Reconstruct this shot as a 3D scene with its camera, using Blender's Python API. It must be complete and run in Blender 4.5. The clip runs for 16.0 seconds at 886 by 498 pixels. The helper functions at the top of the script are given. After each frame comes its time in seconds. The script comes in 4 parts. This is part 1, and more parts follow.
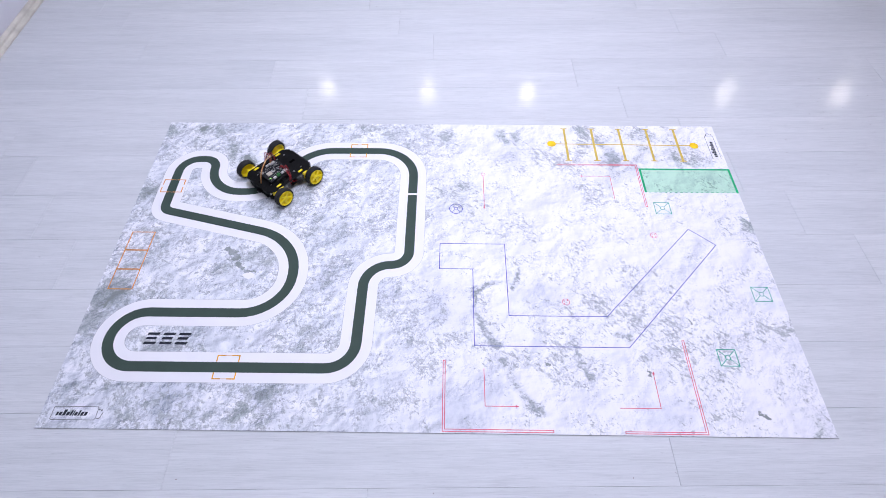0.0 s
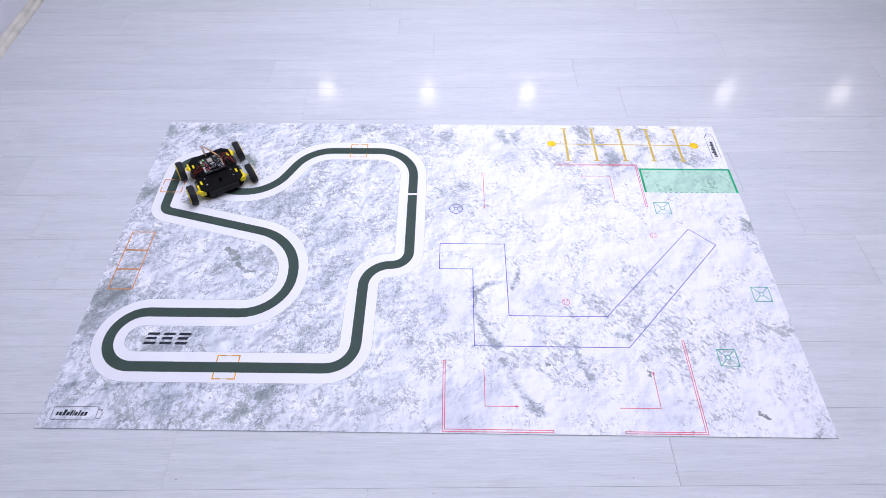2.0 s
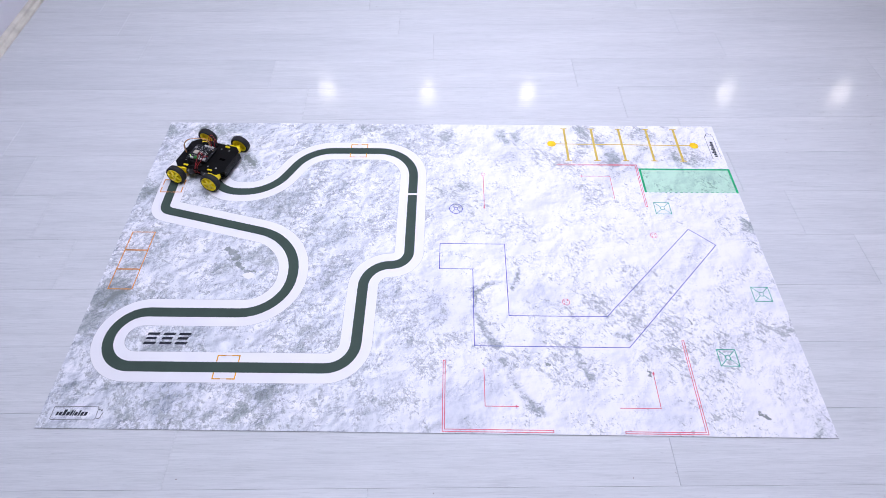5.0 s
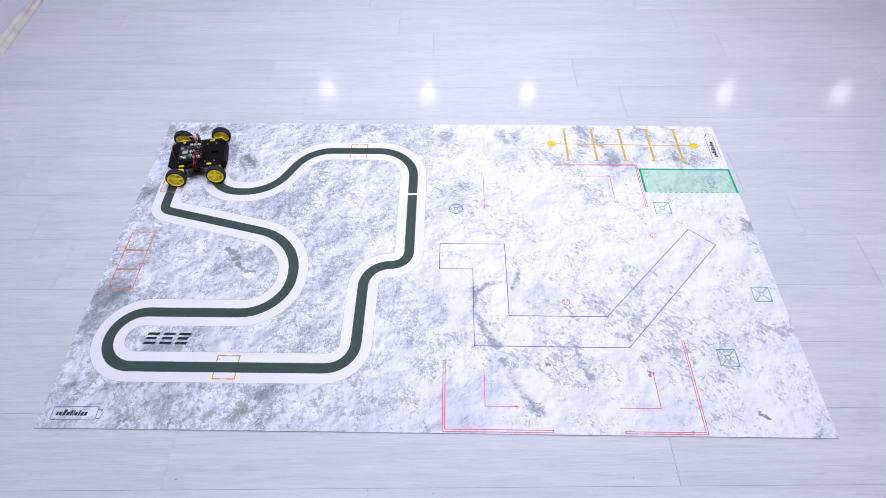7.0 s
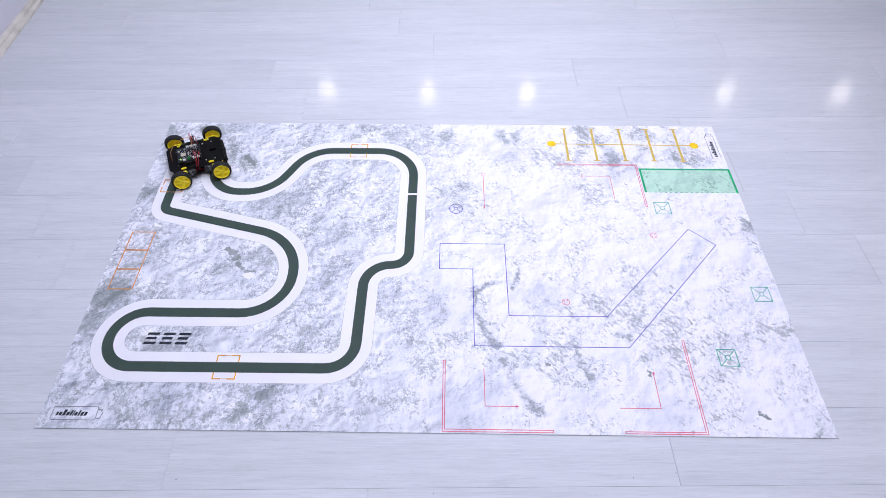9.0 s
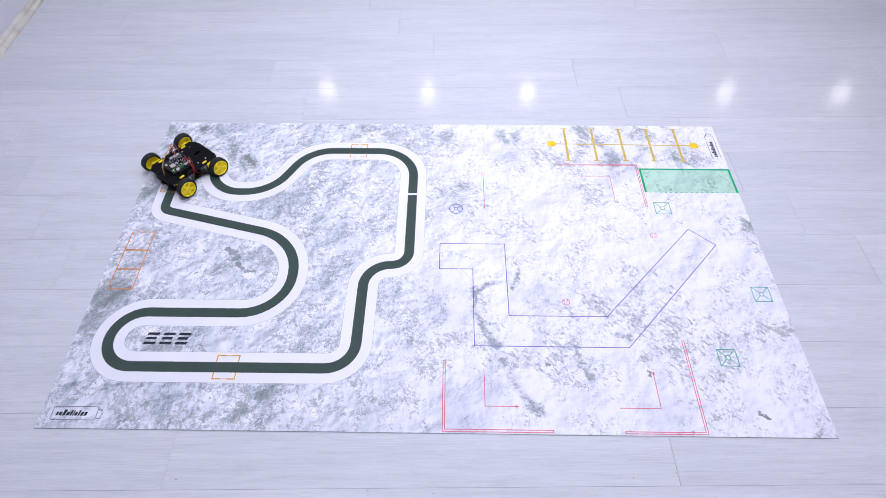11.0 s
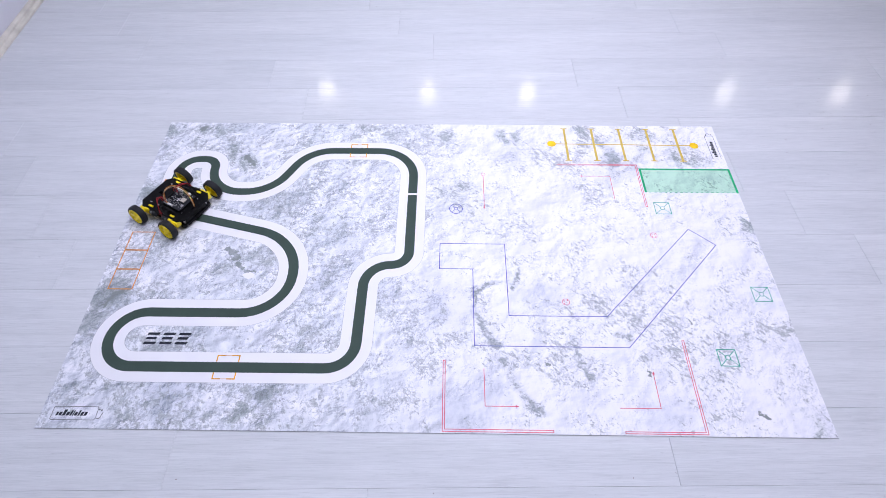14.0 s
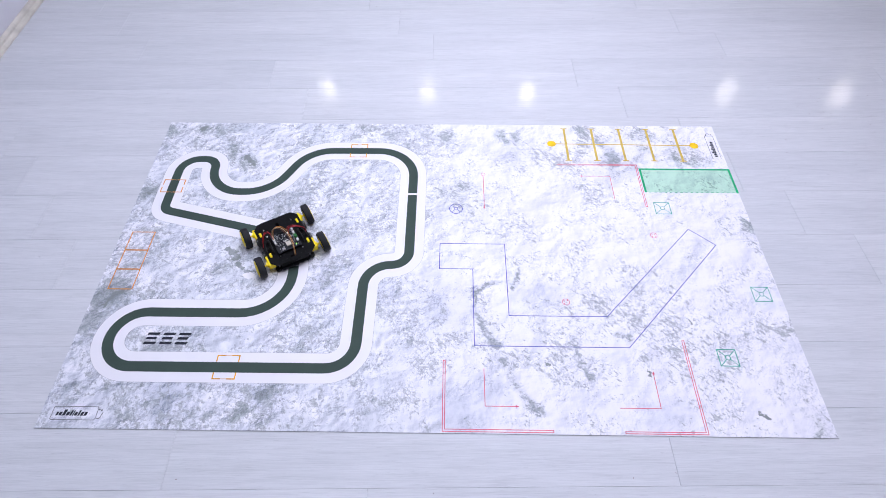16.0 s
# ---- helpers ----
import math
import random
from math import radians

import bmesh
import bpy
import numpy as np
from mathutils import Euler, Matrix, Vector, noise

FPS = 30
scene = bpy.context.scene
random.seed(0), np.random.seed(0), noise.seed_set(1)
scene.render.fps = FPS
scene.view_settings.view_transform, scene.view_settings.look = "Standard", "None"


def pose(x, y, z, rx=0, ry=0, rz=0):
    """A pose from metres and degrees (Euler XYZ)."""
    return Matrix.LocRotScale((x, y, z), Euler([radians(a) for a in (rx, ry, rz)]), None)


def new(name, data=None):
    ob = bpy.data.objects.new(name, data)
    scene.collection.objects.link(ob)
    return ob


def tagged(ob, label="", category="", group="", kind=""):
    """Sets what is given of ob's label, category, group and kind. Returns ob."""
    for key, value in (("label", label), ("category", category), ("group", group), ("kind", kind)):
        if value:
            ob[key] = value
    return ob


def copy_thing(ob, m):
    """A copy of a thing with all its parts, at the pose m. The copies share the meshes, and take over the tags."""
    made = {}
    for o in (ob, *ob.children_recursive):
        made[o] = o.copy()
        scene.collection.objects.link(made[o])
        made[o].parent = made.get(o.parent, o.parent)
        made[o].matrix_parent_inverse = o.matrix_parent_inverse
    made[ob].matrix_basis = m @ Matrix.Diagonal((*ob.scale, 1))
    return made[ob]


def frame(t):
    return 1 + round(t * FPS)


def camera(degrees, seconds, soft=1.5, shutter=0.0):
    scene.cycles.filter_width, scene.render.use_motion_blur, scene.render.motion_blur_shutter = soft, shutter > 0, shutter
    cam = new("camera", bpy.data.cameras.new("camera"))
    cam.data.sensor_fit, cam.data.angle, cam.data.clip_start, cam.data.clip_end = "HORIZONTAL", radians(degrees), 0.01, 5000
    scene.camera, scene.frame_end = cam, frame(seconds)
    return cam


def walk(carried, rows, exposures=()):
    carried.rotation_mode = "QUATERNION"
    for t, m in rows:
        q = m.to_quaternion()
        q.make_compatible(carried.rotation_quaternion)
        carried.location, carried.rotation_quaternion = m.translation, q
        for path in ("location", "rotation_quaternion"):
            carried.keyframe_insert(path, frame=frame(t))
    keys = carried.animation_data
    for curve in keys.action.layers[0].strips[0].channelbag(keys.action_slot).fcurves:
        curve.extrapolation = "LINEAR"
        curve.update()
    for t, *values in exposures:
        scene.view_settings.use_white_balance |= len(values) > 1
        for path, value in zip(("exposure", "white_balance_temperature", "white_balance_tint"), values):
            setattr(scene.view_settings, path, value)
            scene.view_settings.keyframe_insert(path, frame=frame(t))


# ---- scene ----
# ---- camera: fixed on a stand beside the mat ----
cam = camera(73.58, 16.0, soft=0.75, shutter=0.5)
EYE = pose(1.0374, -0.5533, 1.4351, 38.399, 0, 0.958) @ pose(0, 0, 0, 0, 0, -0.185)
walk(cam, [(0.0, EYE), (16.0, EYE)], exposures=[(0.0, 0.0), (16.0, 0.0)])

# ---- light: a closed room under ceiling downlights, the near ones added ----
world = bpy.data.worlds.new("room_air")
scene.world = world
world.use_nodes = True
world.node_tree.nodes["Background"].inputs[0].default_value = (0.75, 0.8, 1.0, 1)
world.node_tree.nodes["Background"].inputs[1].default_value = 0.05
LAMP_STRENGTH = 562.0
FAR_LAMP_STRENGTH = 60.0
LAMP_COLOUR = (0.756, 0.798, 1.0)
EAST_LAMP_COLOUR = (0.815, 0.775, 1.0)

MAT_W, MAT_H, MAT_Z = 2.0, 1.17, 0.003
FLOOR_TURN = 1.2
CEILING_Z = 2.50


# ---- materials ----
def nodes_of(name):
    m = bpy.data.materials.new(name)
    m.use_nodes = True
    nt = m.node_tree
    return m, nt, nt.nodes["Principled BSDF"]


def link(nt, a, b):
    nt.links.new(a, b)


def node(nt, kind, **values):
    n = nt.nodes.new(kind)
    for k, v in values.items():
        n.inputs[k.replace("_", " ")].default_value = v
    return n


def ramp(nt, fac, stops):
    r = nt.nodes.new("ShaderNodeValToRGB")
    els = r.color_ramp.elements
    while len(els) < len(stops):
        els.new(0.5)
    for e, (p, c) in zip(els, stops):
        e.position = p
        e.color = (*c, 1) if len(c) == 3 else c
    link(nt, fac, r.inputs[0])
    return r.outputs[0]


def mix(nt, kind, fac, a, b):
    n = nt.nodes.new("ShaderNodeMix")
    n.data_type, n.blend_type = "RGBA", kind
    for i, v in ((0, fac), (6, a), (7, b)):
        if isinstance(v, (int, float)):
            n.inputs[i].default_value = v
        elif isinstance(v, tuple):
            n.inputs[i].default_value = (*v, 1)
        else:
            link(nt, v, n.inputs[i])
    return n.outputs[2]


def bump(nt, b, height, strength, distance):
    n = node(nt, "ShaderNodeBump", Strength=strength, Distance=distance)
    link(nt, height, n.inputs["Height"])
    link(nt, n.outputs[0], b.inputs["Normal"])


def worn(name, colour, rough=0.5, metal=0.0, amount=0.15, scale=60.0, relief=0.1, gloss=0.5):
    """A plain-coloured surface with fine grain and slight blotches."""
    m, nt, b = nodes_of(name)
    tc = nt.nodes.new("ShaderNodeTexCoord")
    fine = node(nt, "ShaderNodeTexNoise", Scale=scale * 8, Detail=4.0)
    big = node(nt, "ShaderNodeTexNoise", Scale=scale, Detail=3.0)
    for n in (fine, big):
        link(nt, tc.outputs["Object"], n.inputs["Vector"])
    lo = tuple(c * (1 - amount) for c in colour)
    hi = tuple(min(1, c * (1 + amount)) for c in colour)
    col = ramp(nt, big.outputs[0], [(0.35, lo), (0.65, hi)])
    col = mix(nt, "MULTIPLY", amount, col, ramp(nt, fine.outputs[0], [(0.3, (0.6, 0.6, 0.6)), (0.7, (1, 1, 1))]))
    link(nt, col, b.inputs["Base Color"])
    b.inputs["Metallic"].default_value = metal
    b.inputs["Specular IOR Level"].default_value = gloss
    r = ramp(nt, big.outputs[0], [(0.3, (rough * 0.85,) * 3), (0.7, (min(1, rough * 1.15),) * 3)])
    link(nt, r, b.inputs["Roughness"])
    if relief:
        bump(nt, b, fine.outputs[0], relief, 0.001)
    return m


def laminate():
    """Whitewashed oak laminate: pale boards with long faint grain."""
    m, nt, b = nodes_of("whitewashed_laminate")
    tc, info = nt.nodes.new("ShaderNodeTexCoord"), nt.nodes.new("ShaderNodeObjectInfo")
    shift = nt.nodes.new("ShaderNodeVectorMath")
    shift.operation = "MULTIPLY_ADD"
    link(nt, info.outputs["Random"], shift.inputs[0])
    shift.inputs[1].default_value = (37.0, 11.0, 5.0)
    link(nt, tc.outputs["Object"], shift.inputs[2])

    def grain(sx, sy, detail, dist=0.0):
        mp = nt.nodes.new("ShaderNodeMapping")
        mp.inputs["Scale"].default_value = (sx, sy, 1)
        link(nt, shift.outputs[0], mp.inputs[0])
        n = node(nt, "ShaderNodeTexNoise", Scale=1.0, Detail=detail, Distortion=dist, Roughness=0.62)
        link(nt, mp.outputs[0], n.inputs["Vector"])
        return n.outputs[0]
    long, fine, cloud, speck = grain(2.2, 34, 6, 0.9), grain(16, 520, 4), grain(1.3, 7, 3), grain(24, 70, 2)
    veins, dashes = grain(3.2, 120, 7, 2.2), grain(34, 640, 2)
    col = ramp(nt, long, [(0.30, (0.595, 0.602, 0.606)), (0.50, (0.630, 0.635, 0.640)), (0.75, (0.665, 0.670, 0.674))])
    col = mix(nt, "MULTIPLY", 0.40, col, ramp(nt, fine, [(0.36, (0.76, 0.77, 0.78)), (0.56, (1, 1, 1))]))
    col = mix(nt, "MULTIPLY", 0.34, col, ramp(nt, veins, [(0.36, (0.80, 0.81, 0.815)), (0.50, (1, 1, 1))]))
    col = mix(nt, "MULTIPLY", 0.34, col, ramp(nt, dashes, [(0.30, (0.62, 0.63, 0.64)), (0.36, (1, 1, 1))]))
    col = mix(nt, "MULTIPLY", 0.6, col, ramp(nt, cloud, [(0.3, (0.90, 0.91, 0.92)), (0.65, (1, 1, 1))]))
    col = mix(nt, "MULTIPLY", 0.5, col, ramp(nt, speck, [(0.20, (0.60, 0.60, 0.61)), (0.25, (1, 1, 1))]))
    tone = ramp(nt, info.outputs["Random"], [(0.0, (0.95, 0.955, 0.96)), (1.0, (1, 1, 1))])
    link(nt, mix(nt, "MULTIPLY", 1.0, col, tone), b.inputs["Base Color"])
    link(nt, ramp(nt, cloud, [(0.3, (0.110,) * 3), (0.7, (0.140,) * 3)]), b.inputs["Roughness"])
    b.inputs["Specular IOR Level"].default_value = 0.45
    bump(nt, b, long, 0.03, 0.0003)
    return m


# where the printed ground shows grey-green rubble: east, north, radius
PATCHES = ((0.03, 1.13, 0.03), (0.13, 1.14, 0.03), (0.19, 1.14, 0.02), (0.03, 0.81, 0.025), (0.05, 0.39, 0.05), (0.02, 0.30, 0.04),
           (0.19, 0.08, 0.025), (0.24, 0.08, 0.035), (0.33, 0.97, 0.04), (0.28, 1.04, 0.025), (0.71, 1.11, 0.03), (0.58, 0.11, 0.022),
           (0.52, 0.04, 0.025), (1.24, 1.12, 0.035), (1.02, 1.11, 0.03), (1.54, 1.10, 0.05), (1.63, 0.97, 0.055),
           (1.75, 1.08, 0.06), (1.85, 1.00, 0.05), (1.99, 0.70, 0.016), (1.99, 0.31, 0.025),
           (1.96, 0.02, 0.03), (1.07, 0.80, 0.06))
# soft blue-grey hollows: east, north, radius
HOLLOWS = ((1.07, 0.06, 0.075), (1.60, 0.055, 0.06), (1.03, 0.36, 0.08), (0.66, 0.47, 0.06), (1.31, 0.42, 0.05), (1.25, 1.00, 0.07),
           (1.62, 0.98, 0.06), (1.14, 0.12, 0.05), (0.31, 0.10, 0.07), (0.58, 0.10, 0.06), (0.08, 0.35, 0.07), (0.84, 0.42, 0.05))
# ridges where rubble gathers: a run of points and a half width
RIDGES = [(((1.115, 0.350), (1.135, 0.300), (1.171, 0.240)), 0.012),
          (((1.106, 0.368), (1.116, 0.417), (1.150, 0.448), (1.195, 0.458)), 0.008),
          (((1.185, 0.210), (1.205, 0.150), (1.244, 0.088), (1.285, 0.052)), 0.012),
          (((1.221, 0.434), (1.237, 0.470), (1.250, 0.510)), 0.010),
          (((1.385, 0.270), (1.383, 0.200), (1.417, 0.156)), 0.012), (((1.500, 0.290), (1.540, 0.270)), 0.012)]
# bare dark hollows in the picture, with crisp ragged edges
GULLIES = [(((0.350, 0.580), (0.382, 0.556), (0.391, 0.530)), 0.012), (((0.395, 0.520), (0.420, 0.496)), 0.008), (((0.425, 0.492), (0.462, 0.484)), 0.006),
           (((1.822, 0.062), (1.835, 0.056), (1.850, 0.047)), 0.0045), (((1.567, 0.180), (1.570, 0.160)), 0.0045), (((1.715, 0.335), (1.716, 0.325)), 0.005),
           (((1.400, 0.200), (1.408, 0.192)), 0.006), (((1.298, 0.196), (1.312, 0.190)), 0.004), (((0.045, 0.360), (0.067, 0.404), (0.104, 0.428)), 0.007),
           (((0.318, 0.995), (0.335, 0.970), (0.360, 0.945)), 0.013), (((0.122, 1.142), (0.135, 1.130)), 0.013), (((0.030, 0.810), (0.038, 0.806)), 0.009)]


def terrain_print(name, tint=(1, 1, 1), strength=0.0):
    """The mat's print: a photograph of snowy ground, pale with grey-green rubble and side-lit lumps."""
    m, nt, b = nodes_of(name)
    pos = nt.nodes.new("ShaderNodeNewGeometry").outputs["Position"]

    def maths(op, *v):
        n = nt.nodes.new("ShaderNodeMath")
        n.operation = op
        for i, x in enumerate(v):
            if isinstance(x, (int, float)):
                n.inputs[i].default_value = x
            else:
                link(nt, x, n.inputs[i])
        return n.outputs[0]

    def span(v, a0, a1, b0, b1, smooth=False):
        n = nt.nodes.new("ShaderNodeMapRange")
        if smooth:
            n.interpolation_type = "SMOOTHSTEP"
        link(nt, v, n.inputs[0])
        for i, x in enumerate((a0, a1, b0, b1)):
            n.inputs[i + 1].default_value = x
        return n.outputs[0]

    def noisy(scale, detail, rough=0.55, dist=0.0, off=(0.0, 0.0), turn=0.0, stretch=1.0, colour=False):
        """Noise, drawn out along a direction."""
        mp = nt.nodes.new("ShaderNodeMapping")
        mp.vector_type = "TEXTURE"
        mp.inputs["Location"].default_value = (off[0], off[1], 0)
        mp.inputs["Rotation"].default_value = (0, 0, radians(turn))
        mp.inputs["Scale"].default_value = (stretch, 1, 1)
        link(nt, pos, mp.inputs[0])
        n = node(nt, "ShaderNodeTexNoise", Scale=scale, Detail=detail, Roughness=rough, Distortion=dist)
        link(nt, mp.outputs[0], n.inputs["Vector"])
        return n.outputs[1 if colour else 0]

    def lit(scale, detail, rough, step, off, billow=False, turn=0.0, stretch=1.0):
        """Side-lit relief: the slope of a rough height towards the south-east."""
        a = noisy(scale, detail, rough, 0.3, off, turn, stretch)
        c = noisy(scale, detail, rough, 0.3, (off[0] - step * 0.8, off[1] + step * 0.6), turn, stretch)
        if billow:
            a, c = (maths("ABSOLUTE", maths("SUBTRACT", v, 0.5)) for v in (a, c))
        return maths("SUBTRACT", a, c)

    def near(places, vector, inner, outer):
        """How near a point lies to the nearest of some round places."""
        best = None
        for x, y, r in places:
            d = nt.nodes.new("ShaderNodeVectorMath")
            d.operation = "DISTANCE"
            link(nt, vector, d.inputs[0])
            d.inputs[1].default_value = (x, y, MAT_Z)
            f = span(d.outputs["Value"], r * inner, r * outer, 1.0, 0.0, True)
            best = f if best is None else maths("MAXIMUM", best, f)
        return best

    def wobbled(scale, amount):
        n = nt.nodes.new("ShaderNodeVectorMath")
        n.operation = "MULTIPLY_ADD"
        shift = nt.nodes.new("ShaderNodeVectorMath")
        shift.operation = "SUBTRACT"
        link(nt, noisy(scale, 5, 0.65, 0.0, colour=True), shift.inputs[0])
        shift.inputs[1].default_value = (0.5, 0.5, 0.5)
        link(nt, shift.outputs[0], n.inputs[0])
        n.inputs[1].default_value = (amount, amount, 0.0)
        link(nt, pos, n.inputs[2])
        return n.outputs[0]

    def along(runs):
        """Round places strung along runs of points."""
        out = []
        for run, r in runs:
            for p, q in zip(run, run[1:]):
                p, q = Vector(p), Vector(q)
                n = max(1, int((q - p).length / (r * 1.0)))
                out += [(*p.lerp(q, (k + 0.5) / n), r) for k in range(n)]
        return out

    rough_edge, fine_edge = wobbled(16, 0.15), wobbled(60, 0.040)
    rubble_near = near(PATCHES, rough_edge, 0.3, 2.0)
    hollow_near = near(HOLLOWS, rough_edge, 0.2, 1.7)
    ridge_near = near(along(RIDGES), wobbled(30, 0.045), 0.1, 1.6)
    seam = span(maths("MULTIPLY_ADD", noisy(85, 4, 0.6, 0.2, (2.6, 1.4), -40, 1.6), 0.9, ridge_near), 1.33, 1.42, 0.0, 1.0)
    gully = near(along(GULLIES), fine_edge, 0.75, 1.15)
    sep = nt.nodes.new("ShaderNodeSeparateXYZ")
    link(nt, pos, sep.inputs[0])
    west = span(maths("MULTIPLY_ADD", noisy(2.4, 4, 0.6, 0.5, (6.2, 3.3)), 0.8, sep.outputs[0]), 1.05, 1.55, 1.0, 0.0, True)
    region = noisy(3.4, 4, 0.6, 0.4, (3.1, 2.2))
    patch = noisy(12, 5, 0.65, 0.6, (1.7, 1.2))

    # how much rubble lies here
    dense = maths("ADD", maths("MULTIPLY_ADD", region, 0.62, maths("MULTIPLY", patch, 0.72)),
                  maths("MULTIPLY_ADD", rubble_near, 0.13, maths("MULTIPLY", ridge_near, 0.19)))
    dense = maths("MULTIPLY_ADD", west, 0.035, dense)

    # pale ground, bluer in the west, softly modelled
    drift = noisy(7.0, 5, 0.58, 0.5, (8.2, 0.4))
    snow_west = ramp(nt, drift, [(0.34, (0.625, 0.65, 0.675)), (0.47, (0.75, 0.764, 0.786)), (0.60, (0.805, 0.808, 0.822))])
    snow_east = ramp(nt, drift, [(0.30, (0.715, 0.72, 0.752)), (0.42, (0.765, 0.767, 0.786)), (0.60, (0.785, 0.785, 0.797))])
    col = mix(nt, "MIX", west, snow_east, snow_west)
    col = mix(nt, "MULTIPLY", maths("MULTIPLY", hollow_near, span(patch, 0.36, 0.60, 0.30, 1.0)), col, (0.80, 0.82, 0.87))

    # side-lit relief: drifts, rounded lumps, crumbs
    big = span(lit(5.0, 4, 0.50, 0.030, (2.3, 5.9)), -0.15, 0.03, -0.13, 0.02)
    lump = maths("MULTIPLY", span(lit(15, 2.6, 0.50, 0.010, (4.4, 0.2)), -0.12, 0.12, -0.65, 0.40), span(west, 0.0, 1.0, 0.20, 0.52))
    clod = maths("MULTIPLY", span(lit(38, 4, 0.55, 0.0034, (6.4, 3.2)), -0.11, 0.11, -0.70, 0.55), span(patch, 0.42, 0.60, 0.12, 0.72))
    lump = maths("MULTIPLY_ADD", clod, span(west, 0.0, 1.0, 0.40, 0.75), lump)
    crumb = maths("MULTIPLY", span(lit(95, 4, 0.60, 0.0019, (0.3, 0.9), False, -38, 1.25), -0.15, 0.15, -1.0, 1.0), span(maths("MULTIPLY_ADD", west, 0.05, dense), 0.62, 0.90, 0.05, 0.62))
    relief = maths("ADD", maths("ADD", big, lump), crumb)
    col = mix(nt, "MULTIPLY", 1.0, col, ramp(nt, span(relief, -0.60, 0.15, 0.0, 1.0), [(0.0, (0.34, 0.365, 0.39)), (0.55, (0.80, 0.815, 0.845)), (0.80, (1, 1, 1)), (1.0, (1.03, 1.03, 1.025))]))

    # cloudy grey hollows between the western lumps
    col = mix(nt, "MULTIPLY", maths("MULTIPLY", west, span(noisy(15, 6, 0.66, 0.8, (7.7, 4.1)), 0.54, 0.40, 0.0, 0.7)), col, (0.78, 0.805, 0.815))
    # crisp pits and flecks, drawn out aslant; rounder in the west
    stone = ramp(nt, noisy(210, 3, 0.7, 0.0, (2.0, 7.0)), [(0.30, (0.17, 0.188, 0.185)), (0.50, (0.34, 0.36, 0.362)), (0.72, (0.54, 0.565, 0.58))])
    pits = maths("MULTIPLY_ADD", dense, 0.62, noisy(72, 5, 0.66, 0.2, (5.3, 1.1), -35, 1.25))
    flecks = maths("MULTIPLY_ADD", dense, 0.80, noisy(112, 4, 0.62, 0.35, (9.1, 3.7), -42, 2.1))
    tiny = maths("MULTIPLY_ADD", dense, 0.62, noisy(190, 3, 0.6, 0.2, (1.9, 8.7), -40, 1.9))
    mask = maths("MULTIPLY", span(maths("MULTIPLY_ADD", west, 0.040, pits), 1.036, 1.075, 0.0, 0.76), span(west, 0.0, 1.0, 0.55, 1.0))
    mask = maths("MAXIMUM", mask, maths("MULTIPLY", span(flecks, 1.166, 1.196, 0.0, 0.78), span(west, 0.0, 1.0, 1.0, 0.6)))
    mask = maths("MAXIMUM", mask, maths("MULTIPLY", span(tiny, 1.060, 1.082, 0.0, 0.72), span(west, 0.0, 1.0, 1.0, 0.6)))
    # fine grey-green grit all over the western ground
    grit = maths("MULTIPLY", span(maths("MULTIPLY_ADD", patch, 0.30, noisy(105, 4, 0.64, 0.2, (3.6, 5.5))), 0.745, 0.795, 0.0, 0.66), west)
    mask = maths("MAXIMUM", mask, grit)
    col = mix(nt, "MIX", mask, col, stone)
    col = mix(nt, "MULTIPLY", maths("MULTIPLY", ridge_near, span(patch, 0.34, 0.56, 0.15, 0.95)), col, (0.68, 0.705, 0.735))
    # grey-green stain in the thick of the rubble, and bare gullies
    col = mix(nt, "MULTIPLY", maths("MULTIPLY", rubble_near, span(patch, 0.42, 0.58, 0.0, 0.75)), col, (0.58, 0.63, 0.61))
    col = mix(nt, "MIX", maths("MULTIPLY", gully, span(patch, 0.30, 0.50, 0.60, 0.95)), col, mix(nt, "MULTIPLY", 0.4, (0.29, 0.32, 0.305), stone))
    col = mix(nt, "MIX", maths("MULTIPLY", seam, span(patch, 0.40, 0.52, 0.2, 0.85)), col, stone)
    col = mix(nt, "MULTIPLY", 1.0, col, (1.0, 0.982, 0.995))
    if strength:
        col = mix(nt, "MULTIPLY", strength, col, tint)
    link(nt, col, b.inputs["Base Color"])
    b.inputs["Roughness"].default_value = 0.62
    b.inputs["Specular IOR Level"].default_value = 0.15
    return m


def glow(name, colour, strength):
    m, nt, b = nodes_of(name)
    b.inputs["Base Color"].default_value = (*colour, 1)
    b.inputs["Emission Color"].default_value = (*colour, 1)
    b.inputs["Emission Strength"].default_value = strength
    return m


LAMINATE = laminate()
UNDERLAY = worn("dark_joint", (0.27, 0.27, 0.28), 0.8)
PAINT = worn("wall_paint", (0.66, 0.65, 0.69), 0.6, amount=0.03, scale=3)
# unseen walls and ceiling are greyed to cut bounce light towards the edges
UNSEEN_WALL_GREY = worn("unseen_wall_grey", (0.44, 0.44, 0.46), 0.6, amount=0.03, scale=3)
CEILING_PAINT = worn("ceiling_paint", (0.58, 0.58, 0.58), 0.7, amount=0.03, scale=3)
DIRT = worn("brown_dirt", (0.16, 0.10, 0.09), 0.9)
TRIM_WOOD = worn("painted_baseboard", (0.62, 0.58, 0.50), 0.45, amount=0.12, scale=14)
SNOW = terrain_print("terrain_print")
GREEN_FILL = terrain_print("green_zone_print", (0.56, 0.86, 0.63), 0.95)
PRINT_WHITE = worn("white_ink", (0.77, 0.753, 0.766), 0.6, amount=0.015, scale=8, relief=0.02, gloss=0.12)
PRINT_DARK = worn("dark_green_ink", (0.050, 0.074, 0.061), 0.7, amount=0.06, scale=20, relief=0.02, gloss=0.12)
PRINT_BLACK = worn("black_ink", (0.030, 0.034, 0.042), 0.55, relief=0.02, gloss=0.12)
